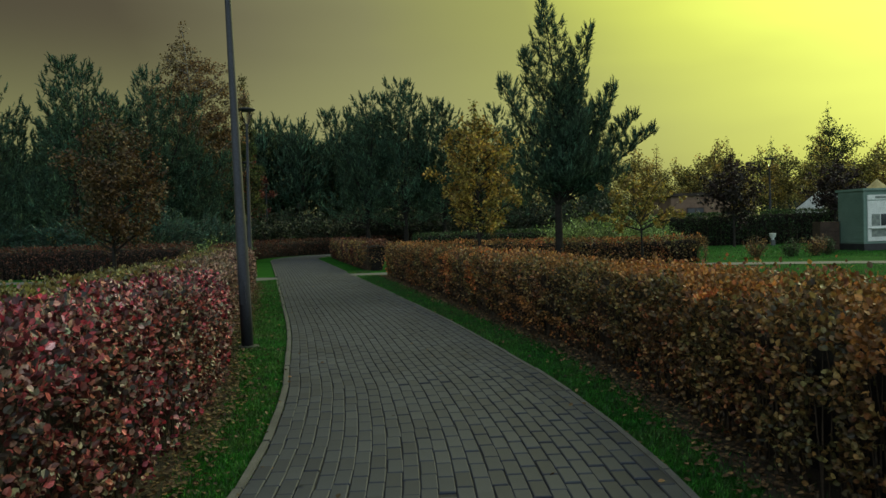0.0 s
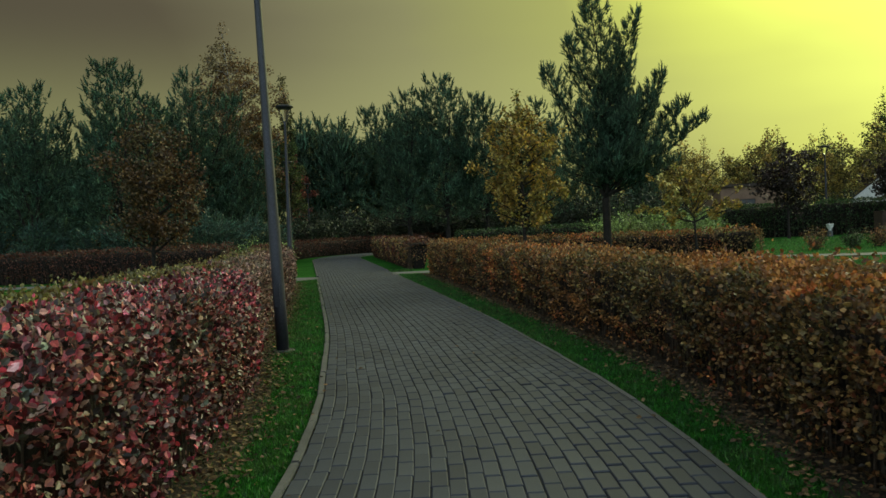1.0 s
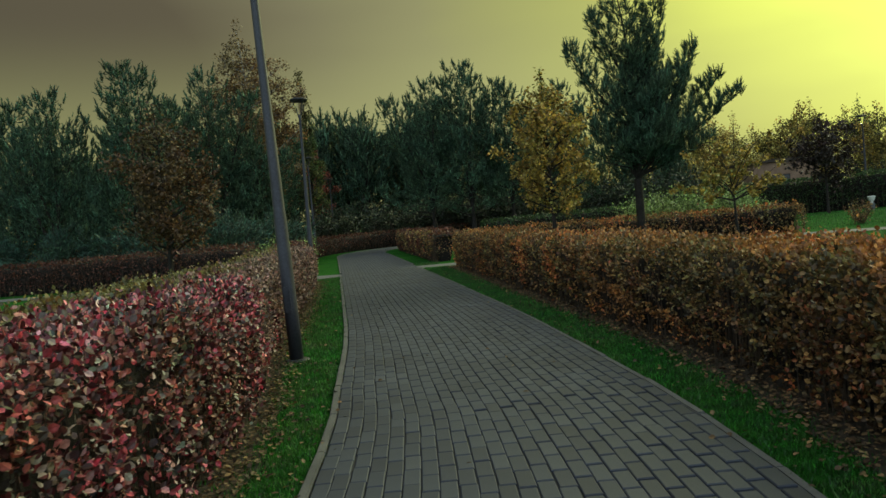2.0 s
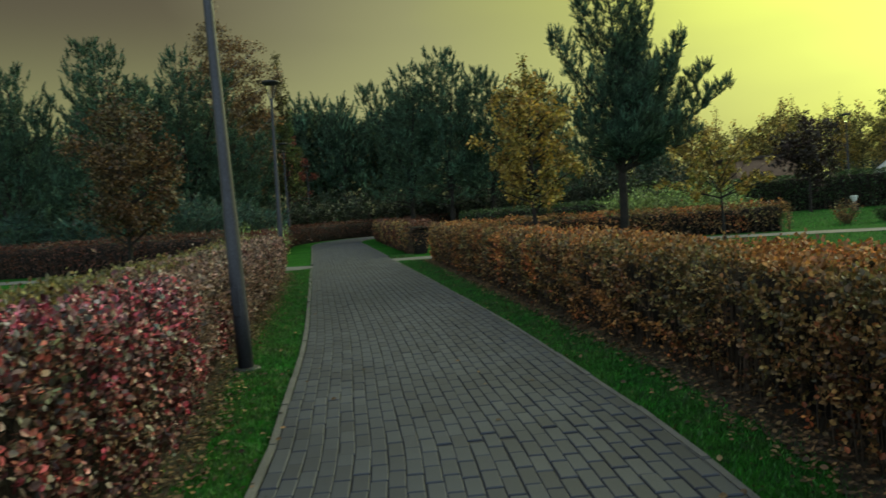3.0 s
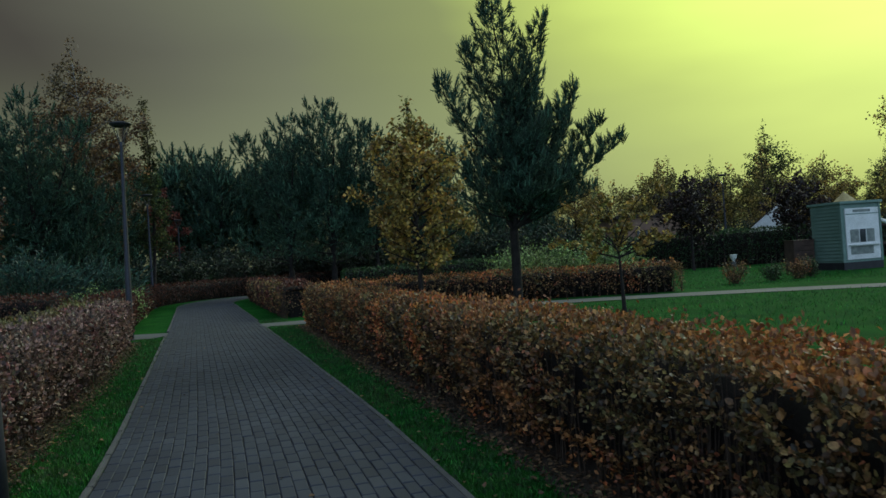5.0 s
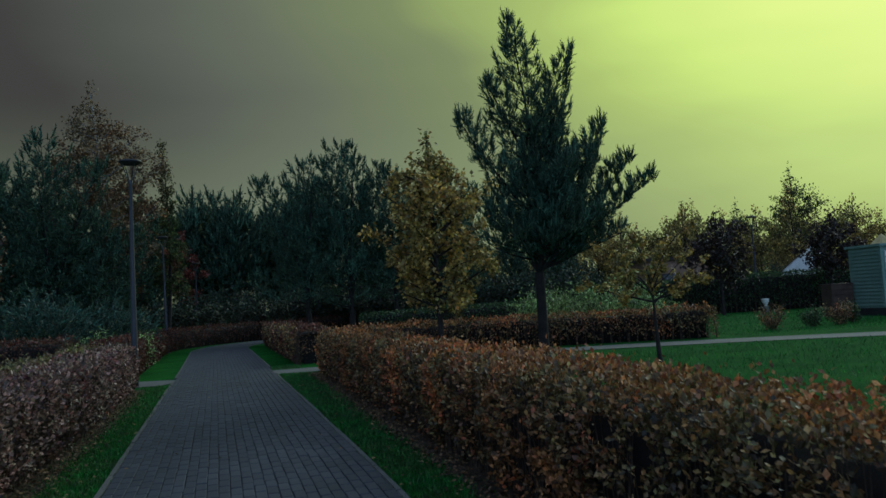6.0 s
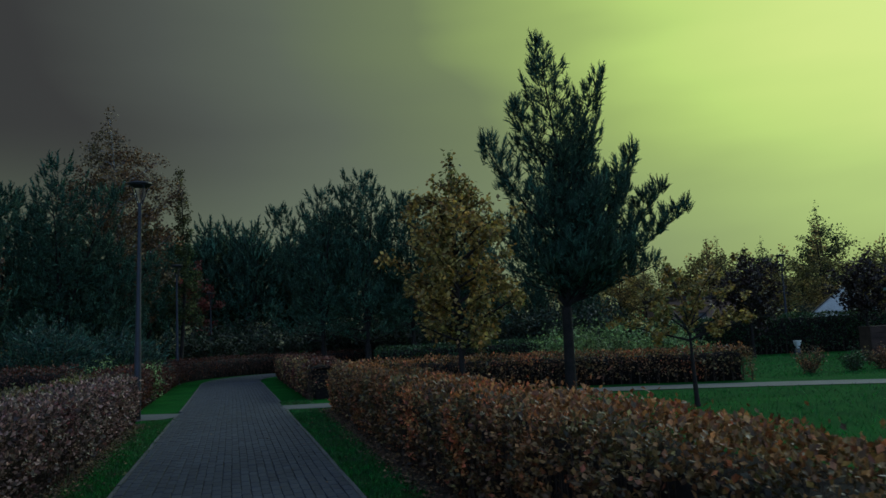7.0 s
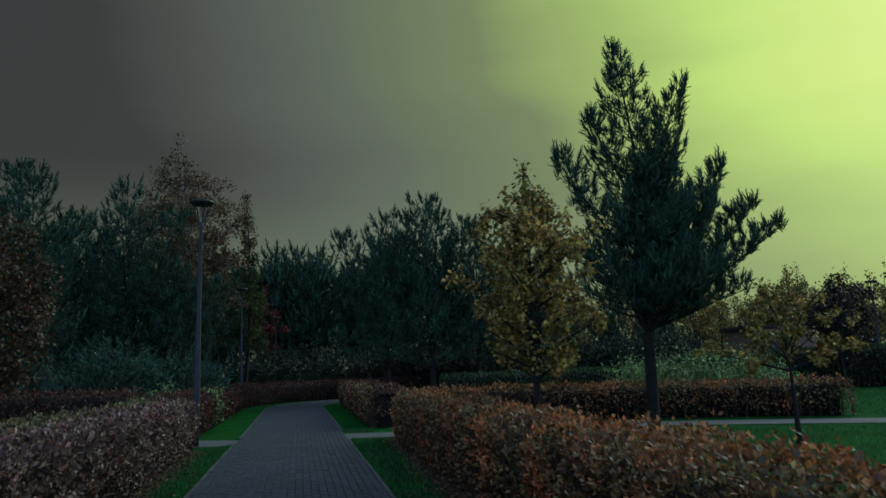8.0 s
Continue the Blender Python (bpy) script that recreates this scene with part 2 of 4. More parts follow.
M_ORANGE = leaf_material("russet_autumn_leaves", [(0.06, 0.03, 0.014), (0.13, 0.06, 0.022), (0.17, 0.09, 0.032)], [(0.06, 0.06, 0.022), (0.14, 0.11, 0.038), (0.08, 0.05, 0.02)], 0.5)
M_PLUM = leaf_material("dark_plum_leaves", [(0.014, 0.008, 0.009), (0.035, 0.016, 0.016), (0.05, 0.025, 0.02)], [(0.02, 0.015, 0.01), (0.045, 0.03, 0.015)], 0.7)
M_BIRCH = leaf_material("birch_leaves", [(0.10, 0.06, 0.025), (0.22, 0.11, 0.04), (0.28, 0.16, 0.06)], [(0.10, 0.08, 0.03), (0.22, 0.15, 0.06)], 0.4)
M_WOODS = leaf_material("green_wood_leaves", [(0.03, 0.06, 0.024), (0.065, 0.11, 0.04), (0.12, 0.15, 0.055)], [(0.08, 0.08, 0.028), (0.15, 0.13, 0.04)], 0.25, 0.6, 0.55, grain=1.5)
# darker copy of the wood green: tree shade put into the leaf colour
M_SHADEWOOD = leaf_material("shaded_undergrowth_leaves", [(0.012, 0.026, 0.013), (0.025, 0.048, 0.022), (0.045, 0.065, 0.03)], [(0.02, 0.03, 0.014), (0.05, 0.055, 0.022)], 0.25, 0.6, 0.2, grain=1.5)
M_OCHRE = leaf_material("ochre_wood_leaves", [(0.17, 0.12, 0.045), (0.38, 0.25, 0.075), (0.50, 0.33, 0.09)], [(0.11, 0.13, 0.045), (0.30, 0.25, 0.075)], 0.3, 0.6, 0.55, grain=1.5)
M_BRIGHTRED = leaf_material("red_maple_leaves", [(0.22, 0.05, 0.035), (0.36, 0.09, 0.06)], [(0.25, 0.10, 0.05), (0.16, 0.05, 0.03)], 0.8)
M_POLE = surface("grey_painted_steel", [(0.3, (0.034, 0.035, 0.044)), (0.7, (0.052, 0.054, 0.066))], 1.5, 40, 0.45, 0.1, 0.002, 0.2)
M_BLACK = surface("black_painted_metal", [(0.3, (0.012, 0.012, 0.013)), (0.7, (0.03, 0.03, 0.032))], 4, 60, 0.5, 0.1, 0.002)
M_LAMPGLASS = surface("clear_lamp_glass", [(0.3, (0.75, 0.78, 0.78)), (0.7, (0.85, 0.87, 0.87))], 4, 60, 0.08, 0.02, 0.001)
M_LAMPGLASS.node_tree.nodes["Principled BSDF"].inputs["Transmission Weight"].default_value = 1.0
M_LAMPGLASS.node_tree.nodes["Principled BSDF"].inputs["IOR"].default_value = 1.08
M_KIOSK = surface("grey_green_ribbed_metal", [(0.3, (0.13, 0.20, 0.165)), (0.7, (0.18, 0.26, 0.215))], 1.2, 30, 0.5, 0.1, 0.003)
M_WHITE = surface("weathered_white_paint", [(0.3, (0.62, 0.62, 0.58)), (0.7, (0.80, 0.80, 0.77))], 2, 40, 0.6, 0.1, 0.002)
M_DARKGLASS = surface("dark_window_glass", [(0.3, (0.02, 0.022, 0.025)), (0.7, (0.04, 0.042, 0.045))], 1, 20, 0.08, 0.0, 0.001)
M_PRINT = surface("faded_grey_print", [(0.3, (0.12, 0.14, 0.13)), (0.7, (0.30, 0.32, 0.28))], 6, 40, 0.6)
M_BRICK = surface("brown_brick_render", [(0.3, (0.16, 0.10, 0.07)), (0.7, (0.25, 0.16, 0.11))], 2, 25, 0.9)
M_ROOF = surface("dark_roof_sheet", [(0.3, (0.03, 0.025, 0.022)), (0.7, (0.07, 0.055, 0.045))], 2, 30, 0.95, gloss=0.1)
M_CRATE = surface("dark_stained_boards", [(0.3, (0.035, 0.022, 0.016)), (0.7, (0.08, 0.05, 0.035))], 3, 40, 0.85)
M_STRAW = surface("straw_canopy", [(0.3, (0.30, 0.24, 0.10)), (0.7, (0.50, 0.42, 0.20))], 4, 50, 0.9)


# ---- building helpers ----
def thing(name, label, category, place=(0, 0, 0), group="", kind=""):
    ob = new(name)
    ob.empty_display_size = 0.2
    ob.location = place
    return tagged(ob, label, category, group, kind)


def hang(ob, parent):
    """Parent a part, built in world metres, so that it keeps its place."""
    ob.parent = parent
    if parent is not None and parent.parent is None:
        ob.matrix_parent_inverse = Matrix.Translation(parent.location).inverted()
    return ob


def arrays(name, verts, faces, mat, parent=None, label="", kind="", smooth=False):
    """A mesh object from vertex rows and equal-sided faces, in world metres."""
    me = bpy.data.meshes.new(name)
    verts, faces = np.asarray(verts, np.float32), np.asarray(faces, np.int32)
    k = faces.shape[1]
    me.vertices.add(len(verts))
    me.vertices.foreach_set("co", verts.ravel())
    me.loops.add(faces.size)
    me.loops.foreach_set("vertex_index", faces.ravel())
    me.polygons.add(len(faces))
    me.polygons.foreach_set("loop_start", np.arange(0, faces.size, k, dtype=np.int32))
    me.update(calc_edges=True)
    me.polygons.foreach_set("use_smooth", np.full(len(faces), smooth))
    me.materials.append(mat)
    return tagged(hang(new(name, me), parent), label, "", "", kind)


def part(name, bm, mat, parent, label=""):
    me = bpy.data.meshes.new(name)
    bm.to_mesh(me)
    bm.free()
    me.materials.append(mat)
    return tagged(hang(new(name, me), parent), label)


def box(lo, hi, bevel=0.0, m=None):
    bm = bmesh.new()
    bmesh.ops.create_cube(bm, size=1)
    lo, hi = Vector(lo), Vector(hi)
    for v in bm.verts:
        v.co = Vector(((lo[i] + hi[i]) / 2 + v.co[i] * (hi[i] - lo[i]) for i in range(3)))
    if bevel:
        bmesh.ops.bevel(bm, geom=bm.edges[:], offset=bevel, segments=2, affect="EDGES")
    if m is not None:
        bm.transform(m)
    return bm


def lathe(profile, n=20, at=(0, 0, 0)):
    """A turned solid from (radius, height) steps."""
    bm = bmesh.new()
    rings = [[bm.verts.new((at[0] + r * math.cos(2 * math.pi * i / n), at[1] + r * math.sin(2 * math.pi * i / n), at[2] + z)) for i in range(n)] for r, z in profile]
    for a, b in zip(rings, rings[1:]):
        for i in range(n):
            bm.faces.new((a[i], a[(i + 1) % n], b[(i + 1) % n], b[i])).smooth = True
    bm.faces.new(rings[0][::-1])
    bm.faces.new(rings[-1])
    return bm


def tube_arrays(lines, sides=6):
    """Tapered tubes: each line is an array of rows x, y, z, radius. Returns verts, quads."""
    V, F, base = [], [], 0
    ang = np.arange(sides) * 2 * np.pi / sides
    for ln in lines:
        ln = np.asarray(ln, float)
        p, r = ln[:, :3], ln[:, 3]
        d = np.gradient(p, axis=0)
        d /= np.linalg.norm(d, axis=1)[:, None] + 1e-9
        ref = np.where(np.abs(d[:, 2:3]) > 0.9, [[1.0, 0, 0]], [[0, 0, 1.0]])
        u = np.cross(d, ref)
        u /= np.linalg.norm(u, axis=1)[:, None] + 1e-9
        w = np.cross(d, u)
        ring = p[:, None] + r[:, None, None] * (np.cos(ang)[None, :, None] * u[:, None] + np.sin(ang)[None, :, None] * w[:, None])
        V.append(ring.reshape(-1, 3))
        n = len(p)
        i = np.arange(n - 1)[:, None] * sides + base
        j = np.arange(sides)[None]
        k = (j + 1) % sides
        F.append(np.stack([i + j, i + k, i + k + sides, i + j + sides], -1).reshape(-1, 4))
        base += n * sides
    return np.concatenate(V), np.concatenate(F)


LEAF = np.array([(0, 0, 0), (-0.36, 0.34, 0.08), (-0.31, 0.70, 0.06), (0, 1, -0.05), (0.31, 0.70, 0.06), (0.36, 0.34, 0.08)])
LEAF_F = np.array([(0, 3, 2, 1), (0, 5, 4, 3)])
SMALL = np.array([(0, 0, 0), (-0.34, 0.5, 0.08), (0, 1, 0), (0.34, 0.5, 0.08)])
SMALL_F = np.array([(0, 2, 1), (0, 3, 2)])
BLADE = np.array([(-0.06, 0, 0), (0.06, 0, 0), (0.03, 1.0, 0.15)])
BLADE_F = np.array([(0, 1, 2)])


def unit(a):
    return a / (np.linalg.norm(a, axis=-1, keepdims=True) + 1e-9)


def scatter(points, along, facing, size, template, faces):
    """Copies of a flat template at points: its length runs along, its face turns to facing."""
    y = unit(along)
    x = unit(np.cross(y, facing))
    z = np.cross(x, y)
    s = np.asarray(size)[:, None, None]
    v = points[:, None] + s * (template[None, :, 0:1] * x[:, None] + template[None, :, 1:2] * y[:, None] + template[None, :, 2:3] * z[:, None])
    n = len(template)
    f = faces[None] + (np.arange(len(points)) * n)[:, None, None]
    return v.reshape(-1, 3), f.reshape(-1, faces.shape[1])


def smooth_line(pts, step=0.25):
    """A smooth line through the given points, in even steps."""
    p = np.asarray(pts, float)
    q = np.vstack([2 * p[0] - p[1], p, 2 * p[-1] - p[-2]])
    out = []
    for i in range(1, len(q) - 2):
        t = np.linspace(0, 1, 24, endpoint=False)[:, None]
        a, b, c, d = q[i - 1], q[i], q[i + 1], q[i + 2]
        out.append(0.5 * (2 * b + (c - a) * t + (2 * a - 5 * b + 4 * c - d) * t**2 + (3 * b - a - 3 * c + d) * t**3))
    out = np.vstack(out + [p[-1:]])
    s = np.concatenate([[0], np.cumsum(np.linalg.norm(np.diff(out, axis=0), axis=1))])
    n = max(2, int(s[-1] / step))
    g = np.linspace(0, s[-1], n + 1)
    return np.stack([np.interp(g, s, out[:, k]) for k in range(p.shape[1])], -1)


def side_of(line):
    d = unit(np.gradient(line[:, :2], axis=0))
    return np.stack([d[:, 1], -d[:, 0]], -1)  # to the right of the way


def ribbon(name, left, right, z, mat, parent=None, label="", kind=""):
    n = len(left)
    v = np.zeros((2 * n, 3))
    v[:n, :2], v[n:, :2], v[:, 2] = left, right, z
    i = np.arange(n - 1)
    return arrays(name, v, np.stack([i, i + n, i + n + 1, i + 1], -1), mat, parent, label, kind)


def wobble(p, k, seed=0.0):
    """Smooth unevenness, between about -1 and 1."""
    return (np.sin(p[:, 0] * k * 1.7 + seed + 1.3 * np.sin(p[:, 1] * k)) + np.sin(p[:, 1] * k * 1.3 + seed * 2.1 + np.sin(p[:, 2] * k * 2.0)) + np.sin(p[:, 2] * k * 2.3 + p[:, 0] * k * 0.9 + seed)) / 3


rng = np.random.default_rng(7)

# ---- ground, paved way and kerbs ----
ground = ribbon("ground", np.array([(-320.0, -200.0), (-320, 420)]), np.array([(320.0, -200), (320, 420)]), -0.03, M_GRASS)
tagged(ground, "green lawn ground with autumn turf", "ground", "", "structure")

WAY = smooth_line([(1.2, -16), (0.55, -8), (0.15, 0), (-0.015, 4.7), (-0.33, 7.3), (-0.72, 9.2), (-1.45, 12.5), (-2.6, 17.0), (-3.56, 20.7), (-4.5, 24.3),
                   (-5.57, 28.5), (-8.33, 39.0), (-9.6, 44.0), (-9.75, 47.5), (-8.6, 50.8), (-5.5, 53.0), (0, 54.0), (8, 54.5)], 0.275)
WAY_SIDE = side_of(WAY)
HALF = 1.235
road = ribbon("paved_way", WAY - WAY_SIDE * HALF, WAY + WAY_SIDE * HALF, -0.006, M_JOINT)
tagged(road, "winding grey paved park path with dark sand joints", "path", "", "structure")


def paver_rows(lo, hi):
    """Centres, directions and sizes of pavers between two rows along the way; columns run along it in broken bond."""
    cols = 24
    w = 2 * HALF / cols
    P, D, R = [], [], []
    for c in range(cols):
        off = -HALF + (c + 0.5) * w
        shift = (0.5 if c % 2 else 0.0) + rng.uniform(-0.13, 0.13)
        idx = np.arange(lo, hi - 1)
        f = shift
        a = WAY[idx] * (1 - f) + WAY[idx + 1] * f + WAY_SIDE[idx] * off
        d = unit(WAY[idx + 1] - WAY[idx])
        P.append(a + rng.normal(0, 0.0025, a.shape))
        D.append(d)
    return np.vstack(P), np.vstack(D), w


def paver_block(length, width):
    """A paver: bevelled top on upright sides."""
    l, w, b = length / 2, width / 2, 0.006
    v = [(-w, -l, -0.02), (w, -l, -0.02), (w, l, -0.02), (-w, l, -0.02), (-w, -l, 0.002), (w, -l, 0.002), (w, l, 0.002), (-w, l, 0.002),
         (-w + b, -l + b, 0.008), (w - b, -l + b, 0.008), (w - b, l - b, 0.008), (-w + b, l - b, 0.008)]
    f = [(0, 1, 5, 4), (1, 2, 6, 5), (2, 3, 7, 6), (3, 0, 4, 7), (4, 5, 9, 8), (5, 6, 10, 9), (6, 7, 11, 10), (7, 4, 8, 11), (8, 9, 10, 11)]
    return np.array(v), np.array(f)


FIRST = int(np.argmin(np.abs(WAY[:, 1] + 6.0)))
NEAR = int(np.argmin(np.abs(WAY[:, 1] - 4.6)))
NEAR_END = NEAR + 12
PV, PF = paver_block(0.260, 2 * HALF / 24 - 0.005)
for lo, hi in ((FIRST, NEAR + 1), (NEAR_END, len(WAY) - 1)):
    P, D, w = paver_rows(lo, hi)
    zz = rng.normal(0, 0.0012, len(P))
    x = np.stack([D[:, 1], -D[:, 0]], -1)
    v = np.zeros((len(P), len(PV), 3))
    v[..., :2] = P[:, None] + PV[None, :, 0:1] * x[:, None] + PV[None, :, 1:2] * D[:, None]
    v[..., 2] = PV[None, :, 2] + zz[:, None]
    f = PF[None] + (np.arange(len(P)) * len(PV))[:, None, None]
    arrays("pavers", v.reshape(-1, 3), f.reshape(-1, 4), M_PAVER, road, "grey concrete pavers", "stuff")


# ---- hedges ----
def hedge(label, front, widths, height, near_y, dense, far_dense, leaf, mats, group="", top_split=99.0, seed=1, big_far=1.9, side=1.0):
    """A clipped hedge: dark inner mass, stems and a skin of leaves. front: foot of the face to the way; widths: depth behind it at each point,
    height: metres at each point. mats: face leaves, top leaves (past top_split from the face)."""
    r = np.random.default_rng(seed)
    rows = np.column_stack([np.asarray(front, float), np.asarray(widths, float), np.asarray(height, float)])
    line = smooth_line(rows, 0.25)
    nrm = side_of(line) * side
    ob = thing("hedge", label, "hedge", (line[0, 0], line[0, 1], -0.03), group)
    n = len(line)
    # inner mass: dense twigs, near-black to stand in for shade between the leaves
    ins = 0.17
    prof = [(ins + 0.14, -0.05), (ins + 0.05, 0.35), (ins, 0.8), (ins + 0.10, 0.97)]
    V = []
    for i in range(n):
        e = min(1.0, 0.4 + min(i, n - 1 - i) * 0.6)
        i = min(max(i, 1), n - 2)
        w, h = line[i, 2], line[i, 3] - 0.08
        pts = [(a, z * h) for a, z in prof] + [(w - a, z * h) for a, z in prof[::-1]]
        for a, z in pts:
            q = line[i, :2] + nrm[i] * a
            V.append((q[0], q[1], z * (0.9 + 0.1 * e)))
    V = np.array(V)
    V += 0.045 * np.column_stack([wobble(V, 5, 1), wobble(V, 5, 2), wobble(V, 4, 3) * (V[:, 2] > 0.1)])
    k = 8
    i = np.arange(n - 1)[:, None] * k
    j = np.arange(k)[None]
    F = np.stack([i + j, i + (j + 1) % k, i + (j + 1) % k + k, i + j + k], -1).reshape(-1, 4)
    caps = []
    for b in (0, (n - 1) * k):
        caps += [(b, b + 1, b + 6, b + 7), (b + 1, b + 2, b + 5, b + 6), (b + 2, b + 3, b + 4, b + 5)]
    arrays("inner_mass", V, np.vstack([F, caps]), M_CORE, ob, "dense inner twigs coloured near-black for shade", "", True)
    # skin
    seg = np.linalg.norm(np.diff(line[:, :2], axis=0), axis=1)
    mid = 0.5 * (line[1:] + line[:-1])
    scale = np.where(mid[:, 1] < near_y, 1.0, 1.0 / (1 + (mid[:, 1] - near_y) * 0.12)).clip(far_dense / dense, 1)
    scale = np.where(mid[:, 1] < 1.5, 0.15, scale)
    P, N, S, A = [], [], [], []
    for face in ("front", "top", "back", "ends"):
        ext = {"front": mid[:, 3], "top": mid[:, 2] * 0.62, "back": mid[:, 3] * 0.35, "ends": 0 * mid[:, 2]}[face]
        if face == "ends":
            m = int(dense * 0.5 * (rows[0, 2] * rows[0, 3] + rows[-1, 2] * rows[-1, 3]) * (1.3 if dense < 1000 else 0.7))
            at = np.where(r.random(m) < 0.5, 0, n - 1)
            w, h = line[at, 2], line[at, 3]
            a, z = r.random(m) * w, r.random(m) * h
            dv = np.where(at[:, None] == 0, line[0, :2] - line[1, :2], line[-1, :2] - line[-2, :2])
            out2 = unit(dv)
            xy = line[at, :2] + nrm[at] * a[:, None] + out2 * (r.normal(0.02, 0.04, m))[:, None]
            nn = np.column_stack([out2, np.full(m, 0.25)])
            sc = np.full(m, 0.8)
        else:
            wgt = seg * ext * scale * dense
            m = int(wgt.sum())
            at = r.choice(len(seg), m, p=wgt / wgt.sum())
            t = r.random(m)
            base = line[at] * (1 - t[:, None]) + line[at + 1] * t[:, None]
            w, h = base[:, 2], base[:, 3]
            nr = nrm[at]
            depth = np.abs(r.normal(0, 0.095, m)) - 0.05
            if face == "top":
                a = r.random(m) * w
                z = h - depth + r.exponential(0.022, m) - 0.10 * np.clip(1 - a / 0.16, 0, 1) ** 2 - 0.08 * np.clip(1 - (w - a) / 0.16, 0, 1) ** 2
                nn = np.column_stack([0 * nr, np.ones(m)])
            else:
                z = (r.random(m) ** 0.85) * h
                a = depth + 0.10 * np.clip((z - h + 0.18) / 0.18, 0, 1) ** 2 + 0.05 * np.clip(1 - z / 0.3, 0, 1)
                if face == "back":
                    z = h - r.random(m) * 0.45 * h
                    a = w - depth
                nn = np.column_stack([-nr if face == "front" else nr, np.full(m, 0.45)])
            xy = base[:, :2] + nr * a[:, None]
            sc = scale[at]
        p = np.column_stack([xy, z])
        p += (0.055 * wobble(p, 4.5, seed) + 0.035 * wobble(p, 12.0, seed + 2))[:, None] * unit(nn)
        P.append(p), N.append(nn), S.append(sc), A.append(a if face == "top" else np.zeros(m))
    P, N, S, A = np.vstack(P), np.vstack(N), np.concatenate(S), np.concatenate(A)
    P[:, 2] = np.maximum(P[:, 2], 0.0)
    # leave small gaps
    keep = (wobble(P, 9, seed + 4) + 0.5 * wobble(P, 21, seed)) < (-0.10 if dense > 2000 else 0.45) + 0.4 * (N[:, 2] > 0.9) + 0.35 * r.random(len(P))
    keep &= r.random(len(P)) < 0.30 + 1.7 * P[:, 2]
    P, N, S, A = P[keep], N[keep], S[keep], A[keep]
    m = len(P)
    facing = unit(unit(N) * 0.8 + r.normal(0, 0.7, (m, 3)))
    along = r.normal(0, 0.6, (m, 3)) + unit(N) * 0.5 + np.array([0, 0, 0.15])
    size = leaf * r.uniform(0.65, 1.3, m) * (1 / np.sqrt(S)).clip(1, big_far)
    on_top = (A + 0.5 * wobble(P, 2.2, seed)) >= top_split
    dull = (P[:, 1] + 2.5 * wobble(P, 1.6, seed) > 10.0) & ~on_top if len(mats) > 2 else np.zeros(m, bool)
    for sel, mat, nm in ((~on_top & ~dull, mats[0], "leaves"), (dull, mats[-1], "dull_leaves"), (on_top, mats[1], "top_leaves")):
        if sel.sum() < 10:
            continue
        near = sel & (P[:, 1] < near_y)
        for q, tm, tf in ((near, LEAF, LEAF_F), (sel & ~near, SMALL, SMALL_F)):
            if q.sum() > 10:
                v, f = scatter(P[q], along[q], facing[q], size[q], tm, tf)
                arrays(nm, v, f, mat, ob, "", "stuff")
    # upright stems in the face
    m = int(seg.sum() * 26)
    at = r.integers(0, n, m)
    lines = []
    for i in at:
        w, h = line[i, 2], line[i, 3]
        a = 0.07 + abs(r.normal(0, 0.05))
        q = line[i, :2] + nrm[i] * a + r.normal(0, 0.02, 2)
        tip = q + r.normal(0, 0.05, 2)
        top = h * r.uniform(0.7, 1.06)
        lines.append([(q[0], q[1], -0.04, 0.007), ((q[0] + tip[0]) / 2, (q[1] + tip[1]) / 2, top / 2, 0.005), (tip[0], tip[1], top, 0.0015)])
    v, f = tube_arrays(lines, 4)
    arrays("stem_tangle", v, f, M_TWIG, ob, "thin bare brown stems", "stuff")
    return ob


# feet of the two hedge faces along the way
RED_FRONT = [(-1.25, -6.0), (-1.4, -3.0), (-1.52, 0.0), (-1.63, 2.2), (-1.72, 3.6), (-1.84, 4.7), (-2.02, 5.9), (-2.3, 7.6), (-2.72, 9.1), (-3.22, 10.8), (-3.78, 13.2), (-4.7, 17.2), (-5.65, 20.9), (-6.65, 24.7)]
RUST_FRONT = [(2.4, -6.0), (2.28, -3.0), (2.15, 0.0), (1.99, 3.0), (1.85, 4.7), (1.78, 5.9), (1.62, 7.9), (1.3, 9.8), (0.9, 11.4), (0.1, 14.7), (-0.85, 18.6), (-1.7, 22.2), (-2.62, 26.0)]


def foot_gap(q, front, sign):
    """Distance from points on the verge to the hedge's foot, towards the way."""
    f = np.asarray(front)
    return sign * (np.interp(q[:, 1], f[:, 1], f[:, 0]) - q[:, 0])


def hedge_bed(front, side, label):
    """Bare soil under a hedge, with a ragged edge to the turf."""
    line = smooth_line(front, 0.12)
    nrm = side_of(line) * side
    k = np.arange(len(line))
    rag = 0.19 + 0.05 * np.sin(k * 0.9) + 0.04 * np.sin(k * 0.37 + 1) + rng.normal(0, 0.025, len(line))
    ob = ribbon("hedge_bed", line + nrm * 0.9, line - nrm * rag[:, None], -0.025, M_SOIL)
    return tagged(ob, label, "soil", "", "structure")


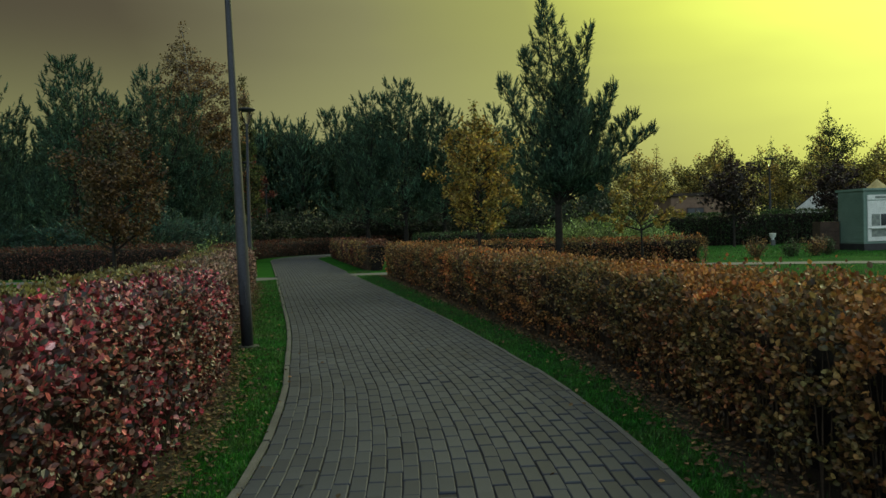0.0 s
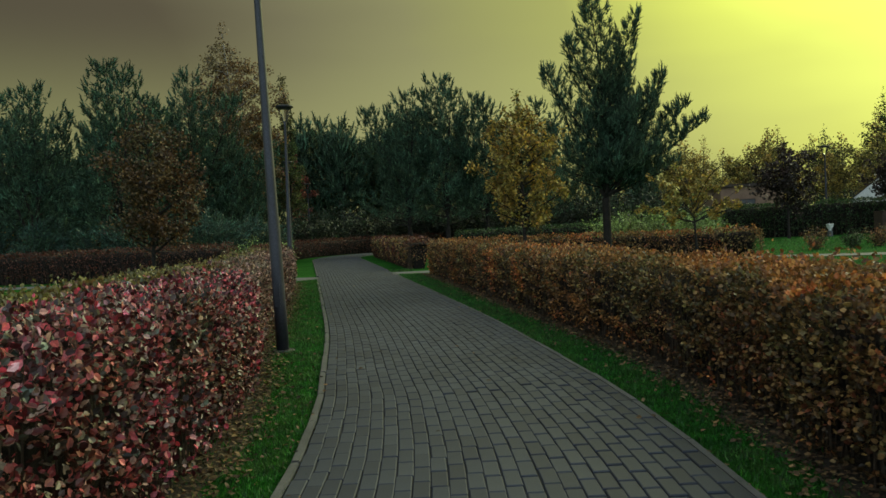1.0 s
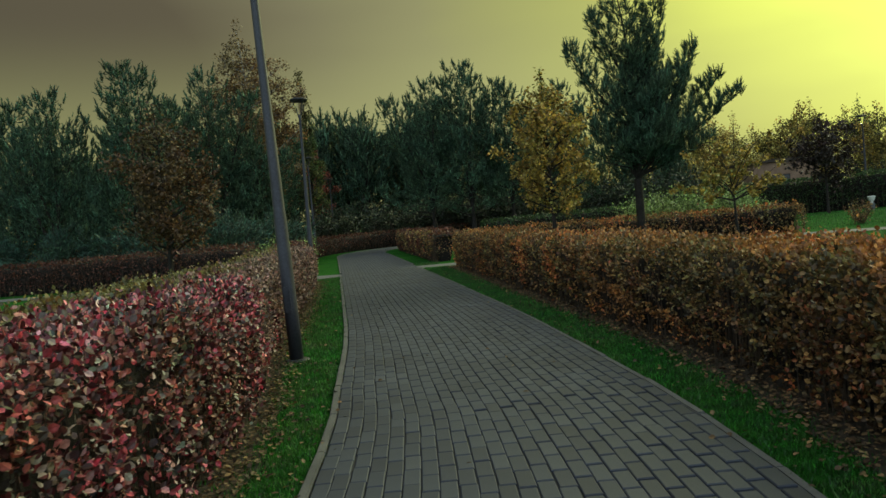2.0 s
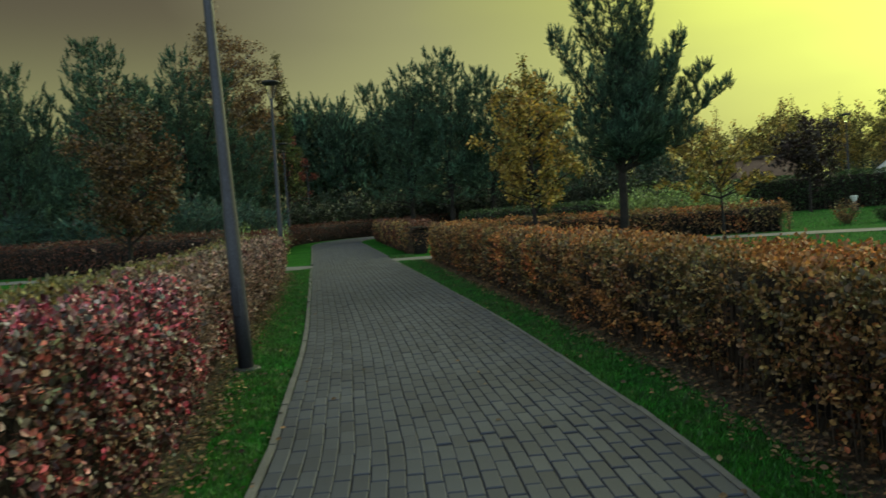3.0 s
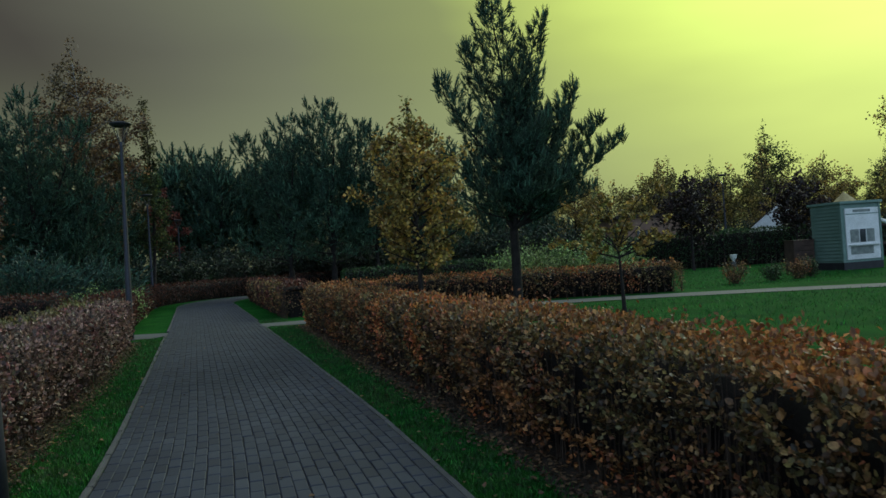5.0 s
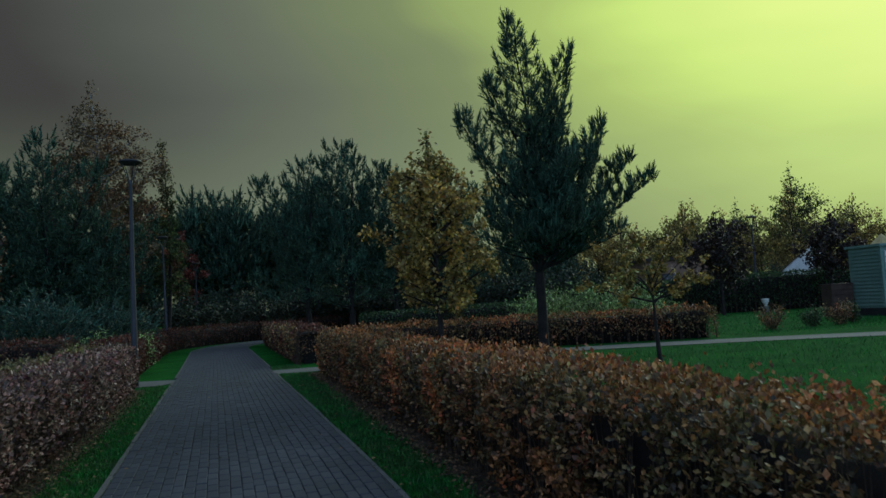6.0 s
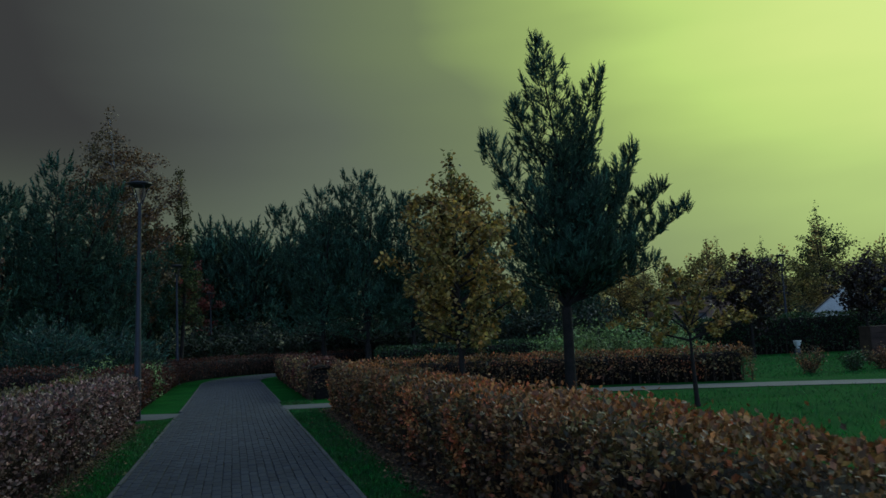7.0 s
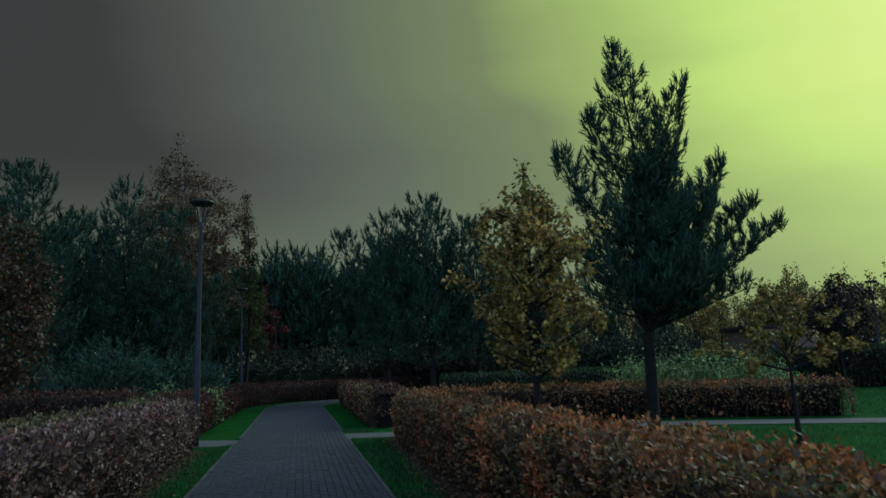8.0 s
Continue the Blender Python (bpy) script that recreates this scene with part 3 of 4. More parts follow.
hedge_bed(RED_FRONT, -1.0, "dark bare soil under the crimson hedge")
hedge_bed(RUST_FRONT, 1.0, "dark bare soil under the rust hedge")
hedge("crimson and olive clipped hedge beside the paved path", RED_FRONT,
      [1.9, 1.9, 1.9, 1.9, 1.9, 1.9, 1.9, 1.8, 1.7, 1.6, 1.5, 1.4, 1.35, 1.3], [1.09, 1.09, 1.09, 1.09, 1.07, 1.06, 1.04, 1.02, 1.0, 0.97, 0.96, 0.96, 0.96, 0.96],
      8.0, 3700, 800, 0.039, (M_RED, M_OLIVE, M_DULL), "clipped park hedges", 0.75, 3, side=-1.0)
hedge("rust and orange clipped hedge curving beside the paved path",
      RUST_FRONT,
      [1.15, 1.15, 1.15, 1.1, 1.1, 1.05, 1.0, 1.0, 1.0, 0.98, 0.95, 0.95, 0.95], [1.0, 1.0, 1.0, 1.0, 1.0, 0.98, 0.97, 0.95, 0.94, 0.95, 0.95, 0.95, 0.95],
      8.5, 3900, 800, 0.037, (M_RUST, M_RUSTTOP), "clipped park hedges", 0.15, 5)
hedge("brown clipped hedge bending round the path's far turn",
      [(-7.75, 27.6), (-8.9, 32.0), (-10.6, 38.5), (-11.9, 43.5), (-12.2, 47.0), (-11.4, 50.6), (-9.0, 53.6), (-5.4, 55.4), (0, 56.3), (6, 56.6)],
      [1.3] * 10, [1.0] * 10, 0, 600, 240, 0.05, (M_BROWN, M_BROWN), "clipped park hedges", 99, 7, 2.2, -1.0)
hedge("brown clipped hedge beyond the side path",
      [(-3.75, 29.4), (-4.9, 34.0), (-6.2, 39.0), (-7.75, 45.0)], [1.0, 1.0, 1.0, 1.0], [1.02, 1.0, 1.0, 1.0], 0, 1100, 420, 0.05, (M_RUST, M_BROWN), "clipped park hedges", 0.1, 9, 2.2)
hedge("low brown hedge along the lawn path", [(-2.6, 30.3), (0, 30.0), (3.0, 30.0), (6.0, 29.5), (8.7, 28.9)], [0.95] * 5, [0.9, 0.9, 0.88, 0.86, 0.86], 0, 1100, 480, 0.05,
      (M_RUST, M_RUSTTOP), "clipped park hedges", 0.3, 11, 2.2, -1.0)
hedge("dark brown-red hedge beyond the crimson hedge", [(-34, 33.5), (-20, 30.8), (-15, 29.9), (-10.6, 29.4)], [1.1] * 4, [1.15] * 4, 0, 700, 300, 0.05,
      (M_BROWN, M_BROWN), "clipped park hedges", 99, 13, 2.2, -1.0)
hedge("tall dark green clipped hedge behind the lawn", [(30, 45.5), (20, 46.0), (14, 46.3), (8.8, 46.6)][::-1], [1.3] * 4, [1.75, 1.8, 1.85, 1.85], 0, 700, 260, 0.065,
      (M_GREENHEDGE, M_GREENHEDGE), "green boundary hedges", 99, 15, 2.4, -1.0)
hedge("long low green hedge under the trees", [(-3, 45.5), (3, 45.5), (8.6, 45.8)], [1.2] * 3, [1.15, 1.2, 1.25], 0, 600, 240, 0.065,
      (M_GREENHEDGE, M_GREENHEDGE), "green boundary hedges", 0.5, 17, 2.4, -1.0)


# ---- side paths, kerbs ----
def slab_path(pts, half, label, z=-0.012):
    line = smooth_line(pts, 0.5)
    s = side_of(line)
    ob = ribbon("side_path", line - s * half, line + s * half, z, M_SLAB)
    return tagged(ob, label, "path", "", "structure")


slab_path([(-4.0, 27.1), (-1.5, 27.4), (1.5, 28.0), (4.2, 28.1), (7.8, 27.4), (12.0, 26.0), (18, 23.0), (30, 16)], 0.72, "pale concrete side path crossing the lawn")
slab_path([(-6.2, 26.0), (-8.0, 26.4), (-14, 27.6), (-30, 30)], 0.75, "pale concrete side path between clipped hedges", -0.016)


def kerb_run(sign, label):
    """Kerb stones along one edge of the way, each a stone of its own."""
    ob = thing("kerb", label, "kerb", (0, 0, -0.03), "path kerbs", "structure")
    edge = WAY + WAY_SIDE * (sign * (HALF + 0.036))
    gap_lo, gap_hi = (25.2, 27.0) if sign < 0 else (26.3, 27.9)
    i = FIRST
    while i + 4 < len(WAY):
        a, b = edge[i], edge[i + 4]
        if a[1] < 50 and not (gap_lo < a[1] < gap_hi):
            d = b - a
            length = float(np.hypot(*d)) - 0.008
            lift = 0.006 + random.uniform(-0.004, 0.005)
            bm = box((-0.030, -length / 2, -0.10), (0.030, length / 2, lift), 0.008)
            m = Matrix.Translation((*(a + b) / 2, 0)) @ Matrix.Rotation(math.atan2(-d[0], d[1]) + random.uniform(-0.006, 0.006), 4, "Z")
            bm.transform(m)
            part("kerb_stone", bm, M_KERB, ob)
        i += 4
    return ob


kerb_run(-1, "pale concrete kerb stones edging the paved path's hedge side")
kerb_run(1, "pale concrete kerb stones edging the paved path's lawn side")


# ---- turf at the verges, litter under the hedges ----
def verge(sign, inner, outer, y0, y1, dense):
    sel = (WAY[:, 1] > y0) & (WAY[:, 1] < y1)
    w, s = WAY[sel], WAY_SIDE[sel]
    wgt = 1 / (1 + np.maximum(w[:, 1] - 8, 0) * 0.10)
    m = int(dense * wgt.sum() * 0.275 * (outer - inner))
    k = rng.choice(len(w), m, p=wgt / wgt.sum())
    a = inner + (outer - inner) * rng.random(m)
    p = w[k] + rng.normal(0, 0.1, (m, 2)) * 0.8 + s[k] * 0
    off = s[k] * (sign * a)[:, None]
    q = p + off
    bare = foot_gap(q, RED_FRONT if sign < 0 else RUST_FRONT, sign) + rng.normal(0, 0.05, m)
    gap = (25.1, 27.3) if sign < 0 else (26.2, 28.2)
    ok = (q[:, 1] < gap[0]) | (q[:, 1] > gap[1])
    ok &= rng.random(m) < np.clip((bare - 0.08) / 0.26, 0.05, 1)
    return np.column_stack([q, np.full(m, -0.03)])[ok], wgt[k][ok]


def blades(name, sets, height, label):
    P = np.vstack([p for p, _ in sets])
    S = np.concatenate([w for _, w in sets])
    m = len(P)
    up = np.column_stack([rng.normal(0, 0.45, (m, 2)), np.ones(m)])
    v, f = scatter(P, up, rng.normal(0, 1, (m, 3)) * [1, 1, 0.1], height * rng.uniform(0.5, 1.25, m) / np.sqrt(S).clip(0.6, 1), BLADE * [1.6, 1, 1], BLADE_F)
    ob = arrays(name, v, f, M_BLADE, None, label, "stuff")
    return tagged(ob, "", "grass")


blades("grass", [verge(-1, HALF + 0.10, HALF + 0.85, 2.5, 27, 7200), verge(1, HALF + 0.10, HALF + 0.75, 2.5, 29, 7200)], 0.040, "short green grass on the path verges")
m = 26000
lawn_p = np.column_stack([rng.uniform(2.0, 17, m), rng.uniform(17, 45, m), np.full(m, -0.03)])
lawn_p = lawn_p[(lawn_p[:, 1] < 26.2 - 0.25 * np.maximum(lawn_p[:, 0] - 8, 0)) | ((lawn_p[:, 0] > 9.2) & (lawn_p[:, 1] > 29))]
blades("grass", [(lawn_p, np.full(len(lawn_p), 0.5))], 0.06, "mown green lawn behind the hedges")


def litter(front, sign, n, y0, y1):
    """Fallen leaves, thickest at a hedge's foot and thinning over the verge."""
    f = np.asarray(front)
    y = rng.uniform(y0, y1, n)
    a = np.where(rng.random(n) < 0.92, rng.normal(0.09, 0.13, n), rng.uniform(-0.1, 0.75, n))
    return np.column_stack([np.interp(y, f[:, 1], f[:, 0]) - sign * a, y, rng.uniform(-0.02, 0.012, n)])


FL = np.vstack([litter(RED_FRONT, -1, 6500, 2.3, 24), litter(RUST_FRONT, 1, 6500, 2.3, 26)])
k = rng.choice(np.flatnonzero((WAY[:, 1] > 3) & (WAY[:, 1] < 26)), 70)
PT = np.column_stack([WAY[k] + WAY_SIDE[k] * rng.uniform(-HALF, HALF, 70)[:, None], np.full(70, 0.012)])
FL = np.vstack([FL, PT])
m = len(FL)
v, f = scatter(FL, np.column_stack([rng.normal(0, 1, (m, 2)), rng.normal(0, 0.25, m)]), np.column_stack([rng.normal(0, 0.35, (m, 2)), np.ones(m)]), rng.uniform(0.025, 0.05, m), LEAF, LEAF_F)
tagged(arrays("fallen_leaves", v, f, M_FALLEN, None, "dry brown fallen leaves along the hedge feet", "stuff"), "", "leaves")


# ---- trees ----
def limb(a, b, r0, r1, n=7, bend=0.06, r=None, sag=0.0):
    """A curved tapering branch from a to b."""
    a, b = np.asarray(a, float), np.asarray(b, float)
    t = np.linspace(0, 1, n)[:, None]
    L = np.linalg.norm(b - a)
    off = r.normal(0, bend * L, 3)
    p = a + (b - a) * t + np.sin(np.pi * t) * off + np.sin(np.pi * t) * np.array([0, 0, -sag * L])
    return np.column_stack([p, (r0 + (r1 - r0) * t[:, 0])])


def brush(count, length, width, sides, thick):
    """A pine shoot, one unit long: a full spindle of packed needles, with single needles standing out of it."""
    rows = [(thick * math.cos(2 * math.pi * k / sides), 0.35, thick * math.sin(2 * math.pi * k / sides)) for k in range(sides)]
    rows += [(0, 0, 0), (0, 1.0, 0)]
    tri = [(k, (k + 1) % sides, sides + e) for k in range(sides) for e in (0, 1)]
    for i in range(count):
        u, a = (i + 0.5) / count, i * 2.4
        root = np.array([0, u * 0.9, 0])
        out = np.array([math.cos(a), 0.7 + 0.4 * u, math.sin(a)])
        tip = root + length * out / np.linalg.norm(out) * (1.05 - 0.25 * u)
        side = np.cross(out, [0, 1, 0])
        side = width * side / np.linalg.norm(side)
        tri.append((len(rows), len(rows) + 1, len(rows) + 2))
        rows += [root - side, root + side, tip]
    return np.array([tuple(p) for p in rows]), np.array(tri)


NEEDLES, NEEDLE_F = brush(18, 0.33, 0.028, 3, 0.075)
COARSE, COARSE_F = brush(9, 0.36, 0.055, 3, 0.09)


def pine(label, base, trunk_r, leaders, seed, step=0.3, shoot=0.30, mat=None, group="", fork=None, fill=0.06, dome=0.75, coarse=False):
    """A pine: bare trunk to the fork, leaders from it, each leader = (start, tip, branch reach low, branch reach high);
    whorls of branches that turn up at their ends, set with upright candle-like shoots."""
    r = np.random.default_rng(seed)
    x, y = base
    ob = thing("pine_tree", label, "tree", (x, y, -0.03), group)
    lines, wood, P, D, S = [], [], [], [], []
    f = np.array(fork if fork else (x, y, leaders[0][0][2]))
    tr = limb((x, y, -0.06), f, trunk_r * 1.2, trunk_r, 8, 0.025, r)
    tr[0, 3] *= 1.35
    v, q = tube_arrays([tr], 12)
    arrays("trunk", v, q, M_BARK, ob, "", "", True)
    up = np.array([0, 0, 1.0])
    u5 = np.linspace(0, 1, 6)
    for start, tip, low, high in leaders:
        start, tip = np.array(start, float), np.array(tip, float)
        L = np.linalg.norm(tip - start)
        stem = limb(start, tip, trunk_r * (0.6 if L > 5 else 0.32), 0.008, 12, 0.025, r)
        wood.append(np.vstack([np.append(f, trunk_r * 0.45), stem]) if np.linalg.norm(start - f) > 0.05 else stem)
        n = max(3, int(L / step))
        for k in range(n):
            t = (k + 0.3 + 0.4 * r.random()) / n
            c = np.array([np.interp(t, np.linspace(0, 1, 12), stem[:, j]) for j in range(3)])
            rad = low * (1 - t) ** dome + high
            nb = r.integers(3, 7)
            a0 = r.uniform(0, 2 * np.pi)
            for b in range(nb):
                a = a0 + b * 2 * np.pi / nb + r.normal(0, 0.25)
                ln = rad * r.uniform(0.6, 1.12)
                out = np.array([math.cos(a), math.sin(a), 0])
                side = np.array([-out[1], out[0], 0])
                rise = 0.10 + 0.5 * t + r.normal(0, 0.08)
                pts = c + out * (ln * u5)[:, None] + up * (ln * (rise * u5 + 0.26 * u5**2.5))[:, None]
                lines.append(np.column_stack([pts, np.interp(u5, [0, 1], [0.006 + 0.010 * rad, 0.003])]))
                m = max(3, int(ln / fill))
                u = r.uniform(0.28, 1.0, m) ** 0.8
                root = np.stack([np.interp(u, u5, pts[:, j]) for j in range(3)], -1)
                w = r.normal(0, 0.30, m) * ln * (1.15 - u)
                root += side * w[:, None] + up * (np.abs(w) * 0.25 + r.normal(0, 0.05, m))[:, None]
                P.append(root)
                S.append(np.full(m, 0.9))
                D.append(out * 0.45 + side * (np.sign(w) * 0.3)[:, None] + up * 0.75 + r.normal(0, 0.48 if coarse else 0.33, (m, 3)))
                P.append(np.repeat(pts[-1:], 3, 0) - out * 0.05)
                S.append(np.array([1.45, 1.15, 1.15]))
                D.append(out * 0.32 + up * 0.95 + np.array([[0, 0, 0.3], [1, 1, 0], [-1, -1, 0]]) * (side * 0.4 + up * 0.1))
        ring = np.array([(math.cos(q), math.sin(q), 1.6) for q in r.uniform(0, 6.28, 5)])
        P.append(np.repeat(tip[None], 6, 0) - up * np.array([0.1, 0.35, 0.35, 0.55, 0.55, 0.75])[:, None] * shoot)
        D.append(np.vstack([[0, 0, 1.0], ring]))
        S.append(np.array([1.9, 1.4, 1.4, 1.3, 1.3, 1.3]))
    v, q = tube_arrays(wood, 8)
    arrays("main_stem", v, q, M_BARK, ob, "", "", True)
    v, q = tube_arrays(lines[::3] if coarse else lines, 3)
    arrays("branchwork", v, q, M_BARK, ob, "", "stuff")
    P, D = np.vstack(P), np.vstack(D)
    m = len(P)
    v, q = scatter(P, D, r.normal(0, 1, (m, 3)), shoot * np.concatenate(S) * r.uniform(0.75, 1.2, m), COARSE if coarse else NEEDLES, COARSE_F if coarse else NEEDLE_F)
    arrays("crown", v, q, mat or M_NEEDLE, ob, "dense dark green needle shoots", "stuff")
    return ob


def broadleaf(name, label, base, height, crown_base, radius, trunk_r, leaf, count, mat, seed, group="", profile="oval", bark=None, limbs=34, flat=0.0, clump=0.22):
    """A broadleaved tree: trunk, limbs by an outline profile, twigs, and single leaves in loose clumps on them."""
    r = np.random.default_rng(seed)
    x, y = base
    bark = bark or M_BARK
    ob = thing(name, label, "tree", (x, y, -0.03), group)
    tops = [np.array([x + r.normal(0, 0.02 * height), y + r.normal(0, 0.02 * height), height * 0.97 if profile != "vase" else crown_base * 1.3])]
    trunk = limb((x, y, -0.06), tops[0], trunk_r, 0.012, 14, 0.012, r)
    trunk[0, 3] *= 1.4
    v, q = tube_arrays([trunk], 10)
    arrays("trunk", v, q, bark, ob, "", "", True)
    lines, twigs, P = [], [], []
    for k in range(limbs):
        t = ((k + r.random()) / limbs)
        z0 = crown_base * 0.85 + (height - crown_base) * t * (0.93 if profile != "egg" else 0.90)
        c = np.array([np.interp(z0, trunk[:, 2], trunk[:, j]) for j in range(3)])
        if profile == "oval":
            reach = radius * (0.35 + 0.65 * math.sin(math.pi * min(1, 0.22 + 0.8 * t))) * r.uniform(0.75, 1.12)
            if t > 0.75:
                reach *= 1.5 * (1.05 - t) + 0.35
        elif profile == "egg":
            reach = radius * float(np.interp(t, [0, 0.12, 0.3, 0.6, 0.85, 1.0], [0.75, 0.95, 1.0, 0.84, 0.56, 0.22])) * r.uniform(0.8, 1.1)
        elif profile == "birch":
            reach = radius * float(np.interp(t, [0, 0.2, 0.45, 0.7, 0.9, 1.0], [0.6, 0.95, 1.0, 0.74, 0.42, 0.16])) * r.uniform(0.75, 1.1)
        elif profile == "cone":
            reach = radius * (1.02 - 0.88 * t) * r.uniform(0.75, 1.15)
        else:
            reach = radius * (1.0 - 0.35 * t) * r.uniform(0.75, 1.1)
            c[2] = crown_base * (0.9 + 0.35 * t)
        a = k * 2.4 + r.normal(0, 0.4)
        lift = (0.55 if profile != "vase" else 0.75) * (1 - flat) + r.normal(0, 0.12) + 0.5 * t * (profile == "cone")
        e = c + np.array([math.cos(a), math.sin(a), lift]) * reach
        if profile == "vase":
            e[2] = c[2] + (height - crown_base) * (0.22 + 0.75 * t) * r.uniform(0.75, 1.0)
        e[2] = min(e[2], height)
        b = limb(c, e, (0.012 + 0.02 * reach * (1 - 0.5 * t)) * (0.6 if profile == "vase" else 1.0), 0.005, 7, 0.06, r)
        lines.append(b)
        nt = max(3, int(reach * 5))
        for _ in range(nt):
            u = r.uniform(0.25, 1.0)
            s = np.array([np.interp(u, np.linspace(0, 1, 7), b[:, j]) for j in range(3)])
            d = r.normal(0, 1, 3) * [1, 1, 0.6] + [0, 0, 0.25]
            g = s + d / np.linalg.norm(d) * reach * r.uniform(0.12, 0.34) * (0.7 if profile == "vase" else 1.0)
            twigs.append(limb(s, g, 0.006, 0.002, 3, 0.08, r))
            P.append((s, g))
    lines.append(limb(tops[0] - [0, 0, 0.3], tops[0] + [0, 0, 0.03 * height], 0.01, 0.003, 4, 0.05, r))
    P.append((tops[0] - [0, 0, 0.4], tops[0] + [0, 0, 0.03 * height]))
    v, q = tube_arrays(lines, 5)
    v2, q2 = tube_arrays(twigs[::4] if height > 7 else twigs, 3)
    arrays("branchwork", np.vstack([v, v2]), np.vstack([q, q2 + len(v)]), bark, ob, "", "stuff")
    S, G = np.array([p[0] for p in P]), np.array([p[1] for p in P])
    w = np.linalg.norm(G - S, axis=1) + 0.05
    k = r.choice(len(P), count, p=w / w.sum())
    u = r.uniform(0.1, 1.1, count)[:, None]
    pts = S[k] * (1 - u) + G[k] * u + r.normal(0, clump * 0.45, (count, 3))
    pts[:, 2] = np.maximum(pts[:, 2], 0.15)
    v, q = scatter(pts, r.normal(0, 0.8, (count, 3)) + [0, 0, -0.35], r.normal(0, 0.7, (count, 3)) + [0, 0, 0.6], leaf * r.uniform(0.6, 1.3, count), SMALL * [1.15, 1, 1], SMALL_F)
    arrays("crown", v, q, mat, ob, "", "stuff")
    return ob


def shrub(label, base, size, mat, leaf, count, seed, group="", spread=1.0, name="shrub", needle=False):
    """A loose bush of arching stems with leaves."""
    r = np.random.default_rng(seed)
    x, y = base
    ob = thing(name, label, "shrub", (x, y, -0.03), group)
    lines = []
    for k in range(26):
        a, s = r.uniform(0, 2 * np.pi), r.uniform(0.3, 1.0)
        tip = np.array([x + math.cos(a) * s * spread * size * 0.5, y + math.sin(a) * s * spread * size * 0.5, size * r.uniform(0.6, 1.0) * (1.1 - 0.4 * s)])
        lines.append(limb((x + r.normal(0, 0.06 * size), y + r.normal(0, 0.06 * size), -0.05), tip, 0.012 * size, 0.003, 7, 0.08, r))
    v, q = tube_arrays(lines, 4)
    arrays("branchwork", v, q, M_TWIG, ob, "", "stuff")
    L = np.array(lines)
    k, u = r.integers(0, len(L), count), r.uniform(0.25, 1.0, count)
    j = (u * 5.999).astype(int)
    fr = (u * 5.999 - j)[:, None]
    pts = L[k, j, :3] * (1 - fr) + L[k, j + 1, :3] * fr + r.normal(0, 0.07 * size, (count, 3))
    pts[:, 2] = np.maximum(pts[:, 2], 0.02)
    if needle:
        out = pts - np.array([x, y, 0.1])
        v, q = scatter(pts, unit(out) + r.normal(0, 0.4, (count, 3)), r.normal(0, 1, (count, 3)), leaf * r.uniform(0.7, 1.3, count), COARSE, COARSE_F)
    else:
        v, q = scatter(pts, r.normal(0, 0.8, (count, 3)) + [0, 0, 0.2], r.normal(0, 0.7, (count, 3)) + [0, 0, 0.6], leaf * r.uniform(0.6, 1.3, count), SMALL, SMALL_F)
    arrays("crown", v, q, mat, ob, "", "stuff")
    return ob


# the tall forked pine behind the hedge
PX, PY = 2.90, 24.5
pine("tall forked dark green pine with several leading tops", (PX, PY), 0.11,
     [((2.80, PY, 2.3), (2.60, PY, 8.2), 1.6, 0.15), ((3.0, 24.55, 3.9), (4.08, 24.7, 7.45), 0.75, 0.13), ((2.72, 24.4, 5.0), (1.95, 24.3, 6.7), 0.36, 0.18),
      ((3.2, 24.6, 3.0), (4.78, 24.95, 5.65), 0.62, 0.16), ((3.4, 24.7, 2.7), (5.5, 25.2, 4.8), 0.60, 0.16), ((3.4, 24.7, 2.4), (6.12, 25.4, 4.35), 0.58, 0.16),
      ((2.7, 24.4, 3.6), (1.25, 24.2, 5.75), 0.45, 0.22), ((2.75, 24.4, 2.7), (1.55, 24.3, 3.9), 0.6, 0.2), ((3.1, 24.6, 2.2), (5.1, 24.9, 2.95), 0.5, 0.2),
      ((3.0, 24.9, 2.4), (3.45, 25.2, 5.4), 1.05, 0.25), ((2.95, 24.2, 2.5), (3.7, 23.9, 4.6), 0.85, 0.22), ((3.1, 24.3, 2.3), (4.4, 24.0, 3.4), 0.6, 0.2),
      ((3.3, 24.6, 2.6), (4.35, 24.8, 5.0), 0.65, 0.25), ((3.1, 24.5, 3.6), (3.65, 24.6, 6.0), 0.6, 0.2)],
     21, 0.22, 0.22, M_NEEDLE, "", (2.92, PY, 2.1), 0.034, 0.9)


def simple_pine(label, base, h, radius, low, seed, tops=3, mat=None, group="", shoot=0.37, step=0.42, fill=0.11):
    """A broad pine whose side leaders round its crown into a dome."""
    r = np.random.default_rng(seed)
    x, y = base
    ld = [((x, y, low), (x + r.normal(0, 0.15), y, h), radius, 0.3)]
    for k in range(tops):
        a = k * 2.4 + r.uniform(0, 0.8)
        d = radius * r.uniform(0.5, 0.85)
        z0 = low + (h - low) * r.uniform(0.08, 0.35)
        ld.append(((x + 0.1 * math.cos(a), y + 0.1 * math.sin(a), z0), (x + d * math.cos(a), y + d * math.sin(a), h * r.uniform(0.74, 0.93)), radius * 0.6, 0.3))
    return pine(label, base, 0.15, ld, seed, step, shoot, mat, group, None, fill, 0.6, True)


